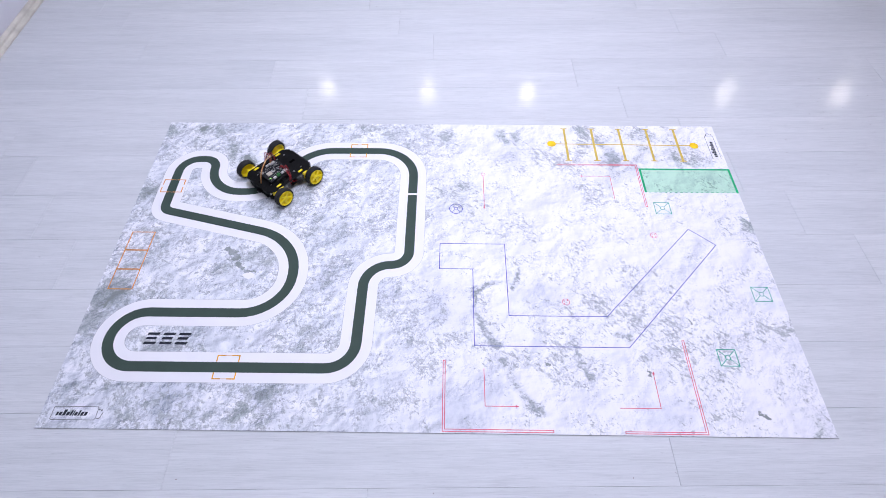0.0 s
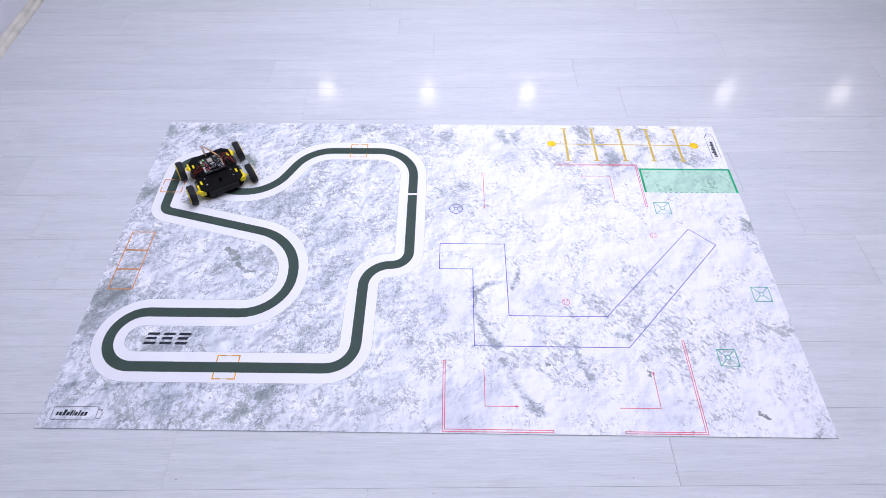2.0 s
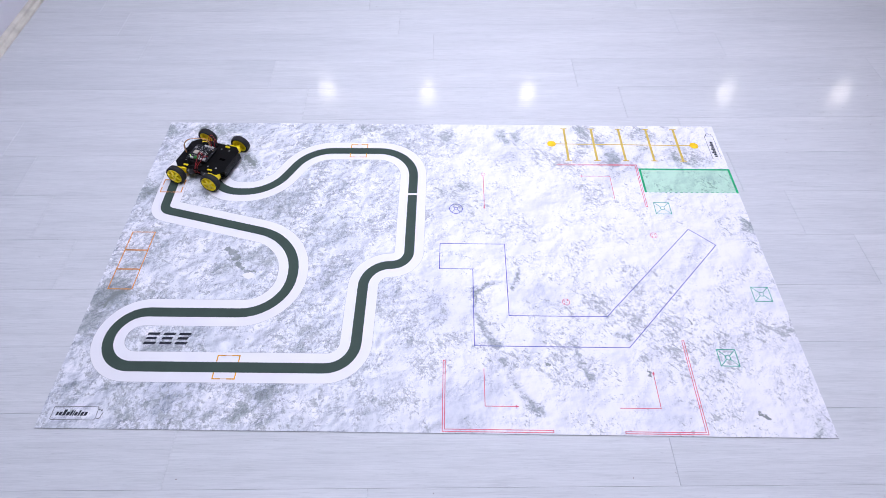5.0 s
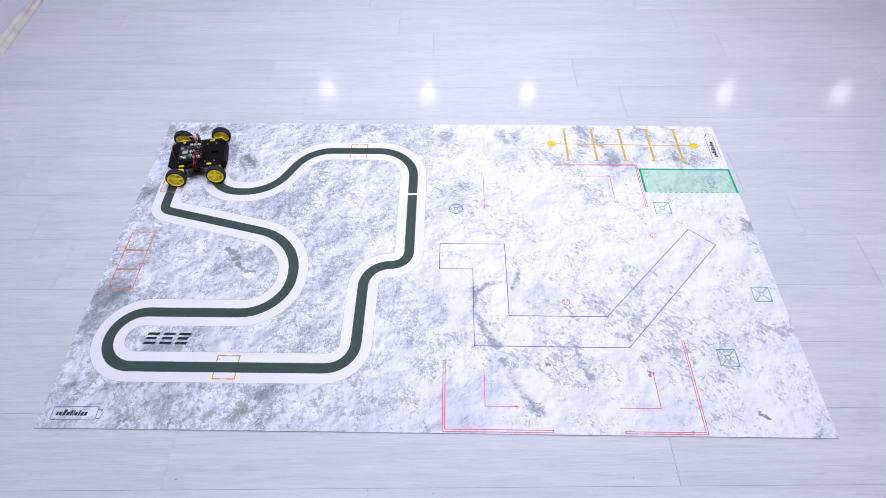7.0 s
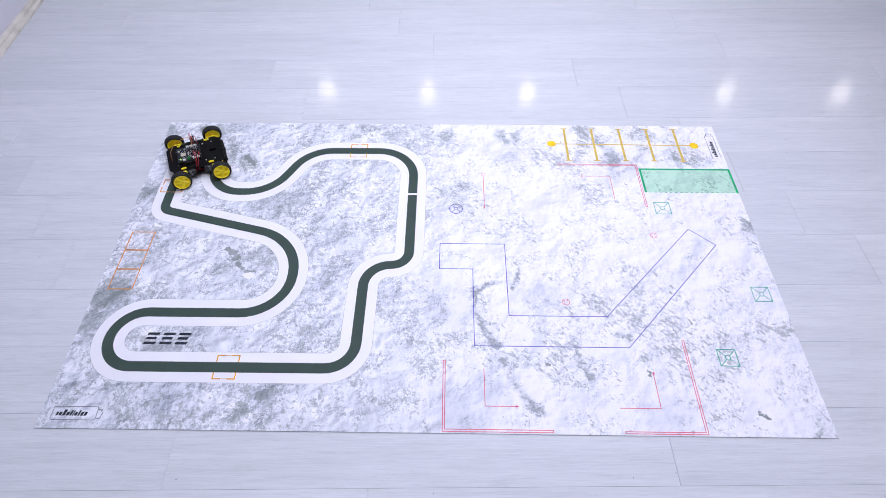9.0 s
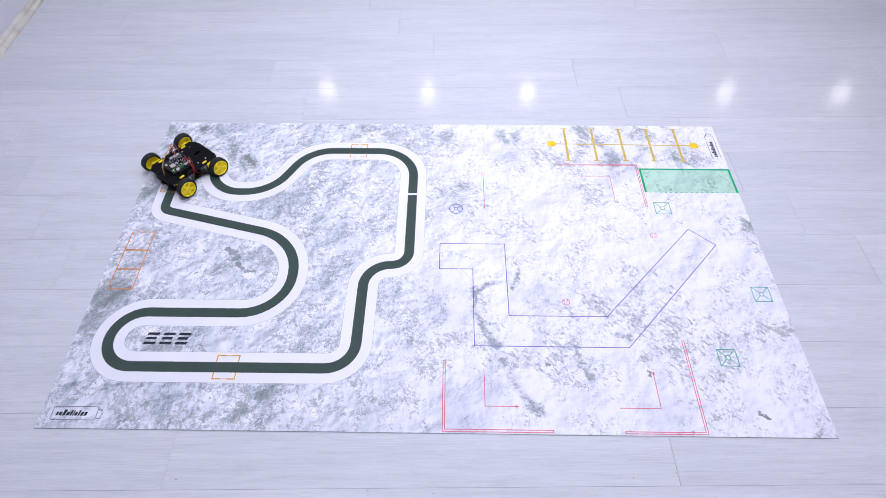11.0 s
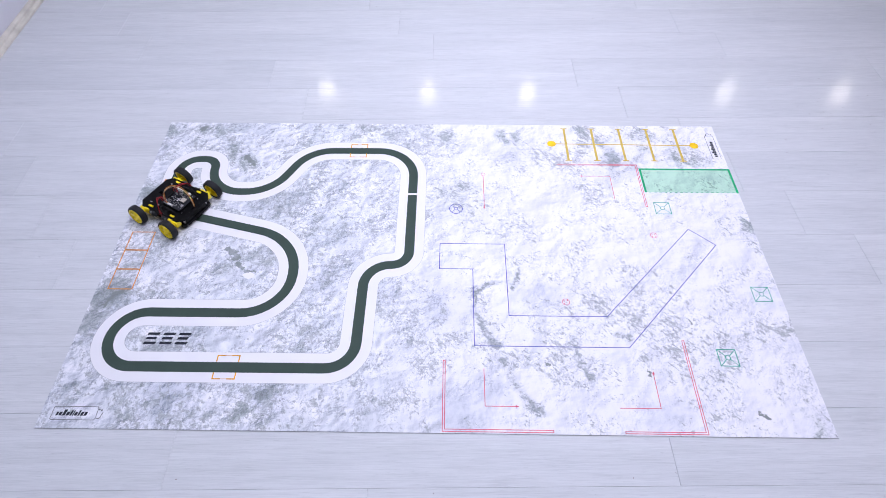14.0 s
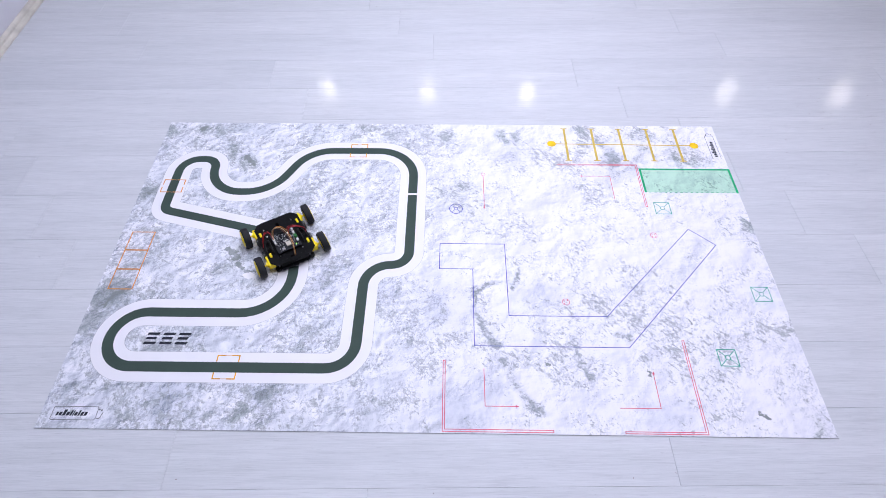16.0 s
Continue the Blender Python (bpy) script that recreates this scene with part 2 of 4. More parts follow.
PRINT_GREY = worn("grey_ink", (0.17, 0.17, 0.18), 0.55, relief=0.02, gloss=0.12)
PRINT_HAIR = worn("pale_grey_ink", (0.36, 0.36, 0.37), 0.6, relief=0.02, gloss=0.12)
PRINT_ORANGE = worn("orange_ink", (0.72, 0.28, 0.06), 0.55, relief=0.02, gloss=0.12)
PRINT_AMBER = worn("amber_ink", (0.78, 0.37, 0.03), 0.55, relief=0.02, gloss=0.12)
PRINT_YELLOW = worn("yellow_ink", (0.60, 0.44, 0.09), 0.55, relief=0.02, gloss=0.12)
PRINT_SUN = worn("bright_yellow_ink", (0.82, 0.53, 0.02), 0.55, relief=0.02, gloss=0.12)
PRINT_RED = worn("red_ink", (0.66, 0.13, 0.18), 0.55, relief=0.02, gloss=0.12)
PRINT_BLUE = worn("blue_ink", (0.075, 0.08, 0.36), 0.55, relief=0.02, gloss=0.12)
PRINT_TEAL = worn("teal_ink", (0.03, 0.34, 0.22), 0.55, relief=0.02, gloss=0.12)
PRINT_GREEN = worn("green_ink", (0.02, 0.36, 0.15), 0.55, relief=0.02, gloss=0.12)
ACRYLIC = worn("black_acrylic", (0.0035, 0.0035, 0.004), 0.45, amount=0.2, scale=30, relief=0.02, gloss=0.12)
RUBBER = worn("tyre_rubber", (0.012, 0.012, 0.0135), 0.7, amount=0.25, scale=50, relief=0.2, gloss=0.3)
YELLOW = worn("yellow_plastic", (0.90, 0.71, 0.007), 0.36, amount=0.06, scale=40, relief=0.05)
BLACK_PLASTIC = worn("black_plastic", (0.007, 0.007, 0.0075), 0.5, amount=0.2, scale=50, gloss=0.2)
PCB_BLACK = worn("black_circuit_board", (0.012, 0.013, 0.016), 0.4, amount=0.2, scale=60, gloss=0.35)
WHITE_PLASTIC = worn("white_connector_plastic", (0.72, 0.70, 0.68), 0.4, amount=0.08)
MOTOR_CAN = worn("dull_motor_steel", (0.035, 0.035, 0.035), 0.6, metal=0.5, amount=0.1)
STRAP = worn("clear_grey_plastic", (0.13, 0.13, 0.125), 0.4)
SLOT_SHADE = worn("painted_slot_shade", (0.002, 0.002, 0.002), 0.9, gloss=0.0)
STEEL = worn("steel", (0.62, 0.62, 0.63), 0.28, metal=1.0, amount=0.06)
TIN = worn("module_shield", (0.60, 0.55, 0.46), 0.38, metal=0.4, amount=0.08)
SMD = worn("small_component", (0.58, 0.57, 0.55), 0.4, amount=0.3, scale=90)
TERMINAL_GREEN = worn("green_terminal_plastic", (0.025, 0.17, 0.035), 0.45)
WIRE_RED = worn("red_wire", (0.34, 0.009, 0.014), 0.4)
WIRE_ORANGE = worn("orange_wire", (0.62, 0.22, 0.03), 0.4)
WIRE_BROWN = worn("brown_wire", (0.14, 0.05, 0.025), 0.4)
WIRE_CREAM = worn("cream_wire", (0.74, 0.52, 0.26), 0.4)
WIRE_BLACK = worn("black_wire", (0.008, 0.008, 0.008), 0.55, gloss=0.2)
LED_GREEN = glow("green_led", (0.35, 1.0, 0.10), 1.6)
# the next two glow in added lamps, with no known source there
ADDED_LAMP_GLASS = glow("downlight_glass", LAMP_COLOUR, LAMP_STRENGTH)
ADDED_EAST_GLASS = glow("added_pink_lamp_glass", EAST_LAMP_COLOUR, LAMP_STRENGTH)
FAR_LAMP_GLASS = glow("dimmed_downlight_glass", (1.0, 0.95, 0.90), FAR_LAMP_STRENGTH)


# ---- building helpers ----
def part(name, bm, material, parent=None, label="", smooth=False):
    me = bpy.data.meshes.new(name)
    bmesh.ops.recalc_face_normals(bm, faces=bm.faces)
    bm.to_mesh(me)
    bm.free()
    me.materials.append(material)
    if smooth:
        me.shade_smooth()
    ob = new(name, me)
    ob.parent = parent
    if label:
        tagged(ob, label)
    return ob


def box(x0, x1, y0, y1, z0, z1, bevel=0.0, segments=2, bm=None):
    own = bm is None
    bm = bmesh.new() if own else bm
    made = bmesh.ops.create_cube(bm, size=1.0)["verts"]
    for v in made:
        v.co = Vector((x0 if v.co.x < 0 else x1, y0 if v.co.y < 0 else y1, z0 if v.co.z < 0 else z1))
    if bevel:
        edges = {e for v in made for e in v.link_edges}
        bmesh.ops.bevel(bm, geom=list(edges), offset=bevel, segments=segments, affect="EDGES", profile=0.5)
    return bm


def slab(points, z0, z1, bevel=0.0):
    """An upright prism over a polygon."""
    bm = bmesh.new()
    low = [bm.verts.new((x, y, z0)) for x, y in points]
    high = [bm.verts.new((x, y, z1)) for x, y in points]
    n = len(points)
    bm.faces.new(low[::-1])
    top = bm.faces.new(high)
    for i in range(n):
        bm.faces.new((low[i], low[(i + 1) % n], high[(i + 1) % n], high[i]))
    if bevel:
        bmesh.ops.bevel(bm, geom=list(top.edges), offset=bevel, segments=2, affect="EDGES", profile=0.5)
    return bm


def lathe(profile, steps=32, axis="Y", at=(0, 0, 0), bm=None):
    """Turns a closed profile of (radius, along) about an axis."""
    bm = bm or bmesh.new()
    rings = []
    for i in range(steps):
        a = 2 * math.pi * i / steps
        ring = []
        for r, s in profile:
            u, v = r * math.cos(a), r * math.sin(a)
            p = (u, s, v) if axis == "Y" else (u, v, s) if axis == "Z" else (s, u, v)
            ring.append(bm.verts.new(Vector(p) + Vector(at)))
        rings.append(ring)
    n = len(profile)
    for i in range(steps):
        a, b = rings[i], rings[(i + 1) % steps]
        for j in range(n):
            k = (j + 1) % n
            bm.faces.new((a[j], b[j], b[k], a[k]))
    return bm


def tube(points, radius, bm=None, sub=6, sides=6):
    """A round wire through points, smoothed."""
    bm = bm or bmesh.new()
    p = [Vector(q) for q in points]
    p = [2 * p[0] - p[1], *p, 2 * p[-1] - p[-2]]
    path = []
    for i in range(1, len(p) - 2):
        for j in range(sub):
            t = j / sub
            a, b, c, d = p[i - 1:i + 3]
            path.append(0.5 * (2 * b + (c - a) * t + (2 * a - 5 * b + 4 * c - d) * t * t + (3 * b - a - 3 * c + d) * t ** 3))
    path.append(p[-2])
    rings = []
    for i, q in enumerate(path):
        way = (path[min(i + 1, len(path) - 1)] - path[max(i - 1, 0)]).normalized()
        side = way.cross(Vector((0.31, 0.2, 0.93))).normalized()
        up = side.cross(way)
        rings.append([bm.verts.new(q + radius * (side * math.cos(k * 2 * math.pi / sides) + up * math.sin(k * 2 * math.pi / sides)))
                      for k in range(sides)])
    for a, b in zip(rings, rings[1:]):
        for k in range(sides):
            bm.faces.new((a[k], a[(k + 1) % sides], b[(k + 1) % sides], b[k]))
    bm.faces.new(rings[0][::-1])
    bm.faces.new(rings[-1])
    return bm


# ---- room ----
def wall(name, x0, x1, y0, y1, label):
    w = part(name, box(x0, x1, y0, y1, 0.0, CEILING_Z), UNSEEN_WALL_GREY)
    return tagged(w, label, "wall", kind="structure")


def build_room():
    west = part("wall_west", box(-0.15, 0.0, -5.2, 5.2, 0.0, CEILING_Z), PAINT)
    west.matrix_world = pose(-0.872, 1.75, 0, 0, 0, 2.4)
    tagged(west, "plain pale lavender painted wall above the baseboard", "wall", kind="structure")
    # these three walls are unseen; their grey holds the bounce light down
    wall("wall_east", 6.6, 6.75, -3.3, 7.0, "plain grey wall, unseen, closing the room")
    wall("wall_north", -1.24, 6.75, 6.85, 7.0, "plain grey wall, unseen, at the far end")
    wall("wall_south", -0.80, 6.75, -3.45, -3.3, "plain grey wall, unseen, behind the camera stand")
    c = part("ceiling", box(-1.26, 6.8, -3.5, 7.05, CEILING_Z, CEILING_Z + 0.1), CEILING_PAINT)
    tagged(c, "flat grey ceiling, unseen, with recessed downlights", "ceiling", kind="structure")
    # baseboard: stepped profile with a rounded shoe at the floor
    prof = [(0.0, 0.0), (0.028, 0.0), (0.028, 0.006), (0.024, 0.012), (0.017, 0.015), (0.015, 0.018), (0.015, 0.026), (0.011, 0.031), (0.004, 0.034), (0.0, 0.034)]
    bm = bmesh.new()
    ends = [[bm.verts.new((x, y, z)) for x, z in prof] for y in (-5.0, 5.0)]
    for i in range(len(prof)):
        j = (i + 1) % len(prof)
        bm.faces.new((ends[0][i], ends[0][j], ends[1][j], ends[1][i]))
    bm.faces.new(ends[0]), bm.faces.new(ends[1][::-1])
    b = part("baseboard", bm, TRIM_WOOD)
    b.matrix_world = pose(-0.872, 1.75, 0, 0, 0, 2.4) @ pose(0.001, 0, 0)
    tagged(b, "cream painted wooden baseboard with a rounded shoe", "baseboard", kind="structure")


def build_downlights():
    ring = [(0.068, -0.001), (0.070, -0.004), (0.066, -0.010), (0.054, -0.012), (0.049, -0.004), (0.050, -0.001)]
    def downlight(glass, label):
        lamp = new("downlight")
        part("trim_ring", lathe(ring, 28, "Z"), WHITE_PLASTIC, lamp, smooth=True)
        bm = bmesh.new()
        bmesh.ops.create_circle(bm, cap_ends=True, radius=0.050, segments=24)
        bmesh.ops.translate(bm, verts=bm.verts, vec=(0, 0, -0.006))
        d = part("diffuser", bm, glass, lamp, "glowing frosted diffuser")
        d.data.flip_normals()
        return tagged(lamp, label, "downlight", group="ceiling downlights")
    far = [(x, 4.703) for x in (-0.283, 0.793, 1.858, 3.961, 5.170)]
    # added unseen lamps over the mat, to make its middle brightest
    near = [(x, y) for y in (0.12, 1.25, 2.50) for x in (0.75, 1.30)]
    # added east column, its pink glow warming that side
    east = [(1.85, y) for y in (0.12, 1.25, 2.50)]
    for places, glass, label in ((far, FAR_LAMP_GLASS, "round white recessed ceiling downlight, dimmed"), (near, ADDED_LAMP_GLASS, "round ceiling downlight, unseen, added to brighten the mat"),
                                 (east, ADDED_EAST_GLASS, "round ceiling downlight, unseen, added to tint the east side pink")):
        first = downlight(glass, label)
        first.matrix_world = pose(*places[0], CEILING_Z)
        for x, y in places[1:]:
            copy_thing(first, pose(x, y, CEILING_Z))


# ---- printed mat ----
def offset_loop(corners, shift, steps=10):
    """A closed outline of straight runs and rounded corners (x, y, radius), moved sideways by shift to its left."""
    out, n = [], len(corners)
    dirs = []
    for i in range(n):
        a, b = Vector(corners[i][:2]), Vector(corners[(i + 1) % n][:2])
        dirs.append((b - a).normalized())
    for i in range(n):
        d0, d1, r = dirs[i - 1], dirs[i], corners[i][2]
        n0, n1 = Vector((-d0.y, d0.x)), Vector((-d1.y, d1.x))
        turn = d0.x * d1.y - d0.y * d1.x
        half = math.acos(max(-1, min(1, d0.dot(d1)))) / 2
        p = Vector(corners[i][:2]) + (n0 + n1).normalized() * (shift / math.cos(half))
        r = max(0.004, r - shift if turn > 0 else r + shift)
        s = 1 if turn > 0 else -1
        start = p - d0 * r * math.tan(half)
        centre = start + n0 * r * s
        a0 = math.atan2(*(start - centre).yx)
        for k in range(steps + 1):
            a = a0 + s * 2 * half * k / steps
            out.append(centre + r * Vector((math.cos(a), math.sin(a))))
    return out


def band(corners, inner, outer, z, steps=10):
    bm = bmesh.new()
    a = [bm.verts.new((*p, z)) for p in offset_loop(corners, inner, steps)]
    b = [bm.verts.new((*p, z)) for p in offset_loop(corners, outer, steps)]
    n = len(a)
    for i in range(n):
        bm.faces.new((a[i], a[(i + 1) % n], b[(i + 1) % n], b[i]))
    return bm


def stroke(points, width, z, closed=False, bm=None):
    """A flat printed line with mitred corners."""
    bm = bm or bmesh.new()
    p = [Vector(q) for q in points]
    n, left, right = len(p), [], []
    for i in range(n):
        a = p[i - 1] if closed or i else None
        c = p[(i + 1) % n] if closed or i < n - 1 else None
        d0 = (p[i] - a).normalized() if a is not None else (c - p[i]).normalized()
        d1 = (c - p[i]).normalized() if c is not None else d0
        m = Vector((-d0.y - d1.y, d0.x + d1.x)).normalized()
        k = width / 2 / max(0.3, m.dot(Vector((-d0.y, d0.x))))
        left.append(bm.verts.new((*(p[i] + m * k), z)))
        right.append(bm.verts.new((*(p[i] - m * k), z)))
    for i in range(n if closed else n - 1):
        j = (i + 1) % n
        bm.faces.new((left[i], right[i], right[j], left[j]))
    return bm


def disc(x, y, r, z, steps=24, bm=None):
    bm = bm or bmesh.new()
    bm.faces.new([bm.verts.new((x + r * math.cos(2 * math.pi * k / steps), y + r * math.sin(2 * math.pi * k / steps), z)) for k in range(steps)])
    return bm


def circle(x, y, r, steps=24):
    return [(x + r * math.cos(2 * math.pi * k / steps), y + r * math.sin(2 * math.pi * k / steps)) for k in range(steps)]


def quad(points, z, bm=None):
    bm = bm or bmesh.new()
    bm.faces.new([bm.verts.new((x, y, z)) for x, y in points])
    return bm


# the circuit, run round once: bottom straight eastward, then back along the top and down the west side
CIRCUIT = [(0.785, 0.172, 0.078), (0.785, 0.516, 0.078), (0.915, 0.519, 0.052), (0.913, 1.022, 0.126),
           (0.543, 1.021, 0.140), (0.4385, 0.818, 0.144), (0.2305, 0.817, 0.108), (0.2230, 0.9735, 0.043),
           (0.1035, 0.9735, 0.062), (0.1062, 0.7330, 0.030), (0.5715, 0.614, 0.170), (0.5715, 0.342, 0.130),
           (0.1020, 0.342, 0.0853), (0.1025, 0.1715, 0.0850)]


def build_mat():
    bm = slab([(0.0065, 0.0), (MAT_W, 0.0), (MAT_W, MAT_H), (0.0, MAT_H)], 0.0011, MAT_Z, 0.0004)
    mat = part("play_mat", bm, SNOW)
    tagged(mat, "white vinyl mat printed with snowy terrain and a winding dark circuit", "mat")
    z1, z2, z3 = MAT_Z + 0.0004, MAT_Z + 0.0008, MAT_Z + 0.0012

    def ink(name, bm, m, label=""):
        return part(name, bm, m, mat, label)
    ink("track_border", band(CIRCUIT, -0.0448, 0.0448, z1), PRINT_WHITE, "wide white border of the circuit")
    ink("track_hairline", band(CIRCUIT, 0.0445, 0.0452, z1 + 0.0002), PRINT_HAIR)
    ink("track_hairline", band(CIRCUIT, -0.0452, -0.0445, z1 + 0.0002), PRINT_HAIR)
    ink("track_line", band(CIRCUIT, -0.0152, 0.0152, z2), PRINT_DARK, "dark green-grey guide line of the circuit")
    ink("start_line", quad([(0.896, 0.8085), (0.932, 0.8085), (0.932, 0.8165), (0.896, 0.8165)], z3), PRINT_WHITE)
    rng = random.Random(11)
    # a pale rounded stone beside the deepest furrow
    ring = [(0.440 + (0.017 + rng.uniform(-0.003, 0.003)) * math.cos(k * math.pi / 9), 0.473 + (0.0115 + rng.uniform(-0.0025, 0.0025)) * math.sin(k * math.pi / 9)) for k in range(18)]
    ink("printed_stone", quad(ring, z1 - 0.0001), PRINT_WHITE)
    # orange checkpoint brackets across the circuit
    def bracket(x0, x1, y0, y1, upright, colour=PRINT_ORANGE):
        s, w = 0.0185, 0.0042
        runs = []
        for x, ex in ((x0, 1), (x1, -1)):
            for y, ey in ((y0, 1), (y1, -1)):
                runs.append([(x, y + ey * s * (1.25 if upright else 1.0)), (x, y), (x + ex * s * (1.5 if upright else 1.15), y)])
        for r in runs:
            ink("checkpoint_bracket", stroke(r, w * 0.8, z3), colour)
        for y in (y0, y1):
            ink("checkpoint_hairline", stroke([(x0 + s, y), (x1 - s, y)], 0.001, z3), PRINT_ORANGE)
    bracket(0.417, 0.476, 0.138, 0.2065, False, PRINT_AMBER)
    bracket(0.6855, 0.7425, 0.990, 1.0555, False, PRINT_AMBER)
    bracket(0.070, 0.140, 0.8125, 0.8695, True)
    # ladder of three orange boxes beside the circuit
    for y in (0.420, 0.493, 0.566):
        ink("checkpoint_box", stroke([(0.038, y), (0.109, y), (0.109, y + 0.0715), (0.038, y + 0.0715)], 0.0030, z2, True), PRINT_ORANGE)
    # dark wordmark inside the circuit, as plain slanted blocks
    for i, x in enumerate((0.199, 0.243, 0.286)):
        for y, x0, x1 in ((0.2395, 0.001, 0.034), (0.2545, 0.004, 0.033), (0.2685, 0.005, 0.038)):
            h = 0.0068
            ink("wordmark_block", quad([(x + x0, y - 0.001), (x + x1, y - 0.001), (x + x1 + 0.003, y + h), (x + x0 + 0.003, y + h)], z2), PRINT_BLACK)
    # framed maker's plates, as plain bars
    def plate(m, long, tall):
        def put(pts):
            return [tuple((m @ Vector((x, y, 0))).xy) for x, y in pts]
        ink("plate_frame", stroke(put([(0.003, 0), (long, 0), (long + 0.003, 0.003), (long + 0.003, tall - 0.003), (long, tall), (0.003, tall), (0, tall - 0.003), (0, 0.003)]), 0.0016, z1, True), PRINT_GREY)
        x = 0.010
        for w, h in ((0.0055, 0.010), (0.0075, 0.010), (0.0075, 0.016), (0.0075, 0.010), (0.005, 0.014), (0.003, 0.014), (0.0065, 0.010), (0.005, 0.014), (0.007, 0.010), (0.007, 0.010)):
            y = tall * 0.31
            ink("plate_bar", quad(put([(x, y), (x + w, y), (x + w + h * 0.2, y + h), (x + h * 0.2, y + h)]), z1), PRINT_BLACK)
            x += w + 0.0019
        for dx, dy in ((0.006, tall * 0.80), (0.013, tall * 0.74)):
            cx, cy = (m @ Vector((long + dx, dy, 0))).xy
            ink("plate_dot", disc(cx, cy, 0.0024, z1, 12), PRINT_GREY)
        ink("plate_tab", stroke(put([(long + 0.005, 0.004), (long + 0.013, 0.004), (long + 0.018, 0.020)]), 0.002, z1), PRINT_GREY)
    plate(pose(0.036, 0.022, 0), 0.111, 0.035)
    plate(pose(1.988, 0.9955, 0, 0, 0, 90), 0.117, 0.030)
    # yellow ruler
    ink("ruler_line", stroke([(1.40, 1.0678), (1.908, 1.0635)], 0.0042, z1), PRINT_YELLOW)
    for x, y in ((1.4005, 1.0678), (1.908, 1.0635)):
        ink("ruler_end", disc(x, y, 0.0155, z2), PRINT_SUN, "bright yellow round end of the ruler")
    for i in range(5):
        x = 1.4525 + 0.0997 * i
        ink("ruler_mark", stroke([(x, 0.981), (x, 1.150)], 0.0082, z2), PRINT_YELLOW)
        for y in (0.982, 1.149):
            ink("ruler_serif", stroke([(x - 0.0115, y), (x + 0.0115, y)], 0.0046, z3), PRINT_YELLOW)
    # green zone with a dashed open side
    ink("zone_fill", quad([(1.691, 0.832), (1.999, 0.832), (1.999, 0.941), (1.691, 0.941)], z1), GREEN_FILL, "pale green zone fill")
    ink("zone_edge", stroke([(1.6915, 0.831), (1.6915, 0.941), (1.996, 0.941), (1.996, 0.829)], 0.0072, z2), PRINT_GREEN, "thick green zone outline")
    for i in range(17):
        x = 1.702 + i * 0.0172
        ink("zone_dash", stroke([(x, 0.8315), (x + 0.0085, 0.8315)], 0.0022, z2), PRINT_GREEN)
    # thin red corners and arrows
    def double(pts):
        ink("red_corner", stroke(pts, 0.0020, z1), PRINT_RED)
    double([(1.408, 0.963), (1.684, 0.963), (1.684, 0.766), (1.679, 0.766), (1.679, 0.959), (1.408, 0.959)])
    double([(1.0245, 0.200), (1.0245, 0.0045), (1.301, 0.0045), (1.301, 0.0105), (1.0300, 0.0105), (1.0300, 0.200), (1.0245, 0.200)])
    double([(1.678, 0.269), (1.6835, 0.269), (1.6835, 0.0045), (1.479, 0.0045), (1.479, 0.0095), (1.678, 0.0095), (1.678, 0.269)])
    def arrow(pts, size=0.006):
        ink("red_arrow", stroke(pts, 0.0019, z1), PRINT_RED)
        a, b = Vector(pts[-2]), Vector(pts[-1])
        d = (b - a).normalized()
        s = Vector((-d.y, d.x)) * size * 0.6
        tip = b + d * size * 0.6
        ink("arrow_head", quad([tuple(tip), tuple(b - d * size + s), tuple(b - d * size - s)], z2), PRINT_RED)
    arrow([(1.583, 0.798), (1.583, 0.905), (1.483, 0.905)])
    arrow([(1.133, 0.177), (1.133, 0.072), (1.217, 0.072)])
    arrow([(1.475, 0.071), (1.580, 0.071), (1.580, 0.172)])
    arrow([(1.151, 0.902), (1.151, 0.753)])
    ink("red_ring", stroke(circle(1.151, 0.909, 0.0068), 0.0016, z1, True), PRINT_RED)
    for x, y in ((1.679, 0.6445), (1.375, 0.391)):
        ink("red_ring", stroke(circle(x, y, 0.0105), 0.0016, z1, True), PRINT_RED)
        for k in range(4):
            a = math.pi / 4 + k * math.pi / 2
            ink("red_spoke", stroke([(x + 0.003 * math.cos(a), y + 0.003 * math.sin(a)), (x + 0.010 * math.cos(a), y + 0.010 * math.sin(a))], 0.0016, z2), PRINT_RED)
    # blue target and lane
    ink("blue_ring", stroke(circle(1.0585, 0.7495, 0.021), 0.0022, z1, True), PRINT_BLUE)
    ink("blue_ring", stroke(circle(1.0585, 0.7495, 0.0055, 12), 0.0018, z1, True), PRINT_BLUE)
    for k in range(4):
        a = math.pi / 4 + k * math.pi / 2
        ink("blue_spoke", stroke([(1.0585 + 0.006 * math.cos(a), 0.7495 + 0.006 * math.sin(a)), (1.0585 + 0.02 * math.cos(a), 0.7495 + 0.02 * math.sin(a))], 0.0018, z2), PRINT_BLUE)
    lane = [(1.009, 0.603), (1.209, 0.603), (1.209, 0.343), (1.486, 0.343), (1.793, 0.671), (1.863, 0.607), (1.531, 0.2445), (1.109, 0.2455), (1.109, 0.506), (1.009, 0.506)]
    ink("blue_lane", stroke(lane, 0.0021, z1, True), PRINT_BLUE, "thin blue outline of a bent lane")
    # teal landing squares
    for x, y in ((1.7065, 0.735), (1.921, 0.4005), (1.7655, 0.193)):
        s = 0.0495
        ink("landing_square", stroke([(x, y), (x + s, y), (x + s, y + s), (x, y + s)], 0.0022, z1, True), PRINT_TEAL)
        cx, cy = x + s / 2, y + s / 2
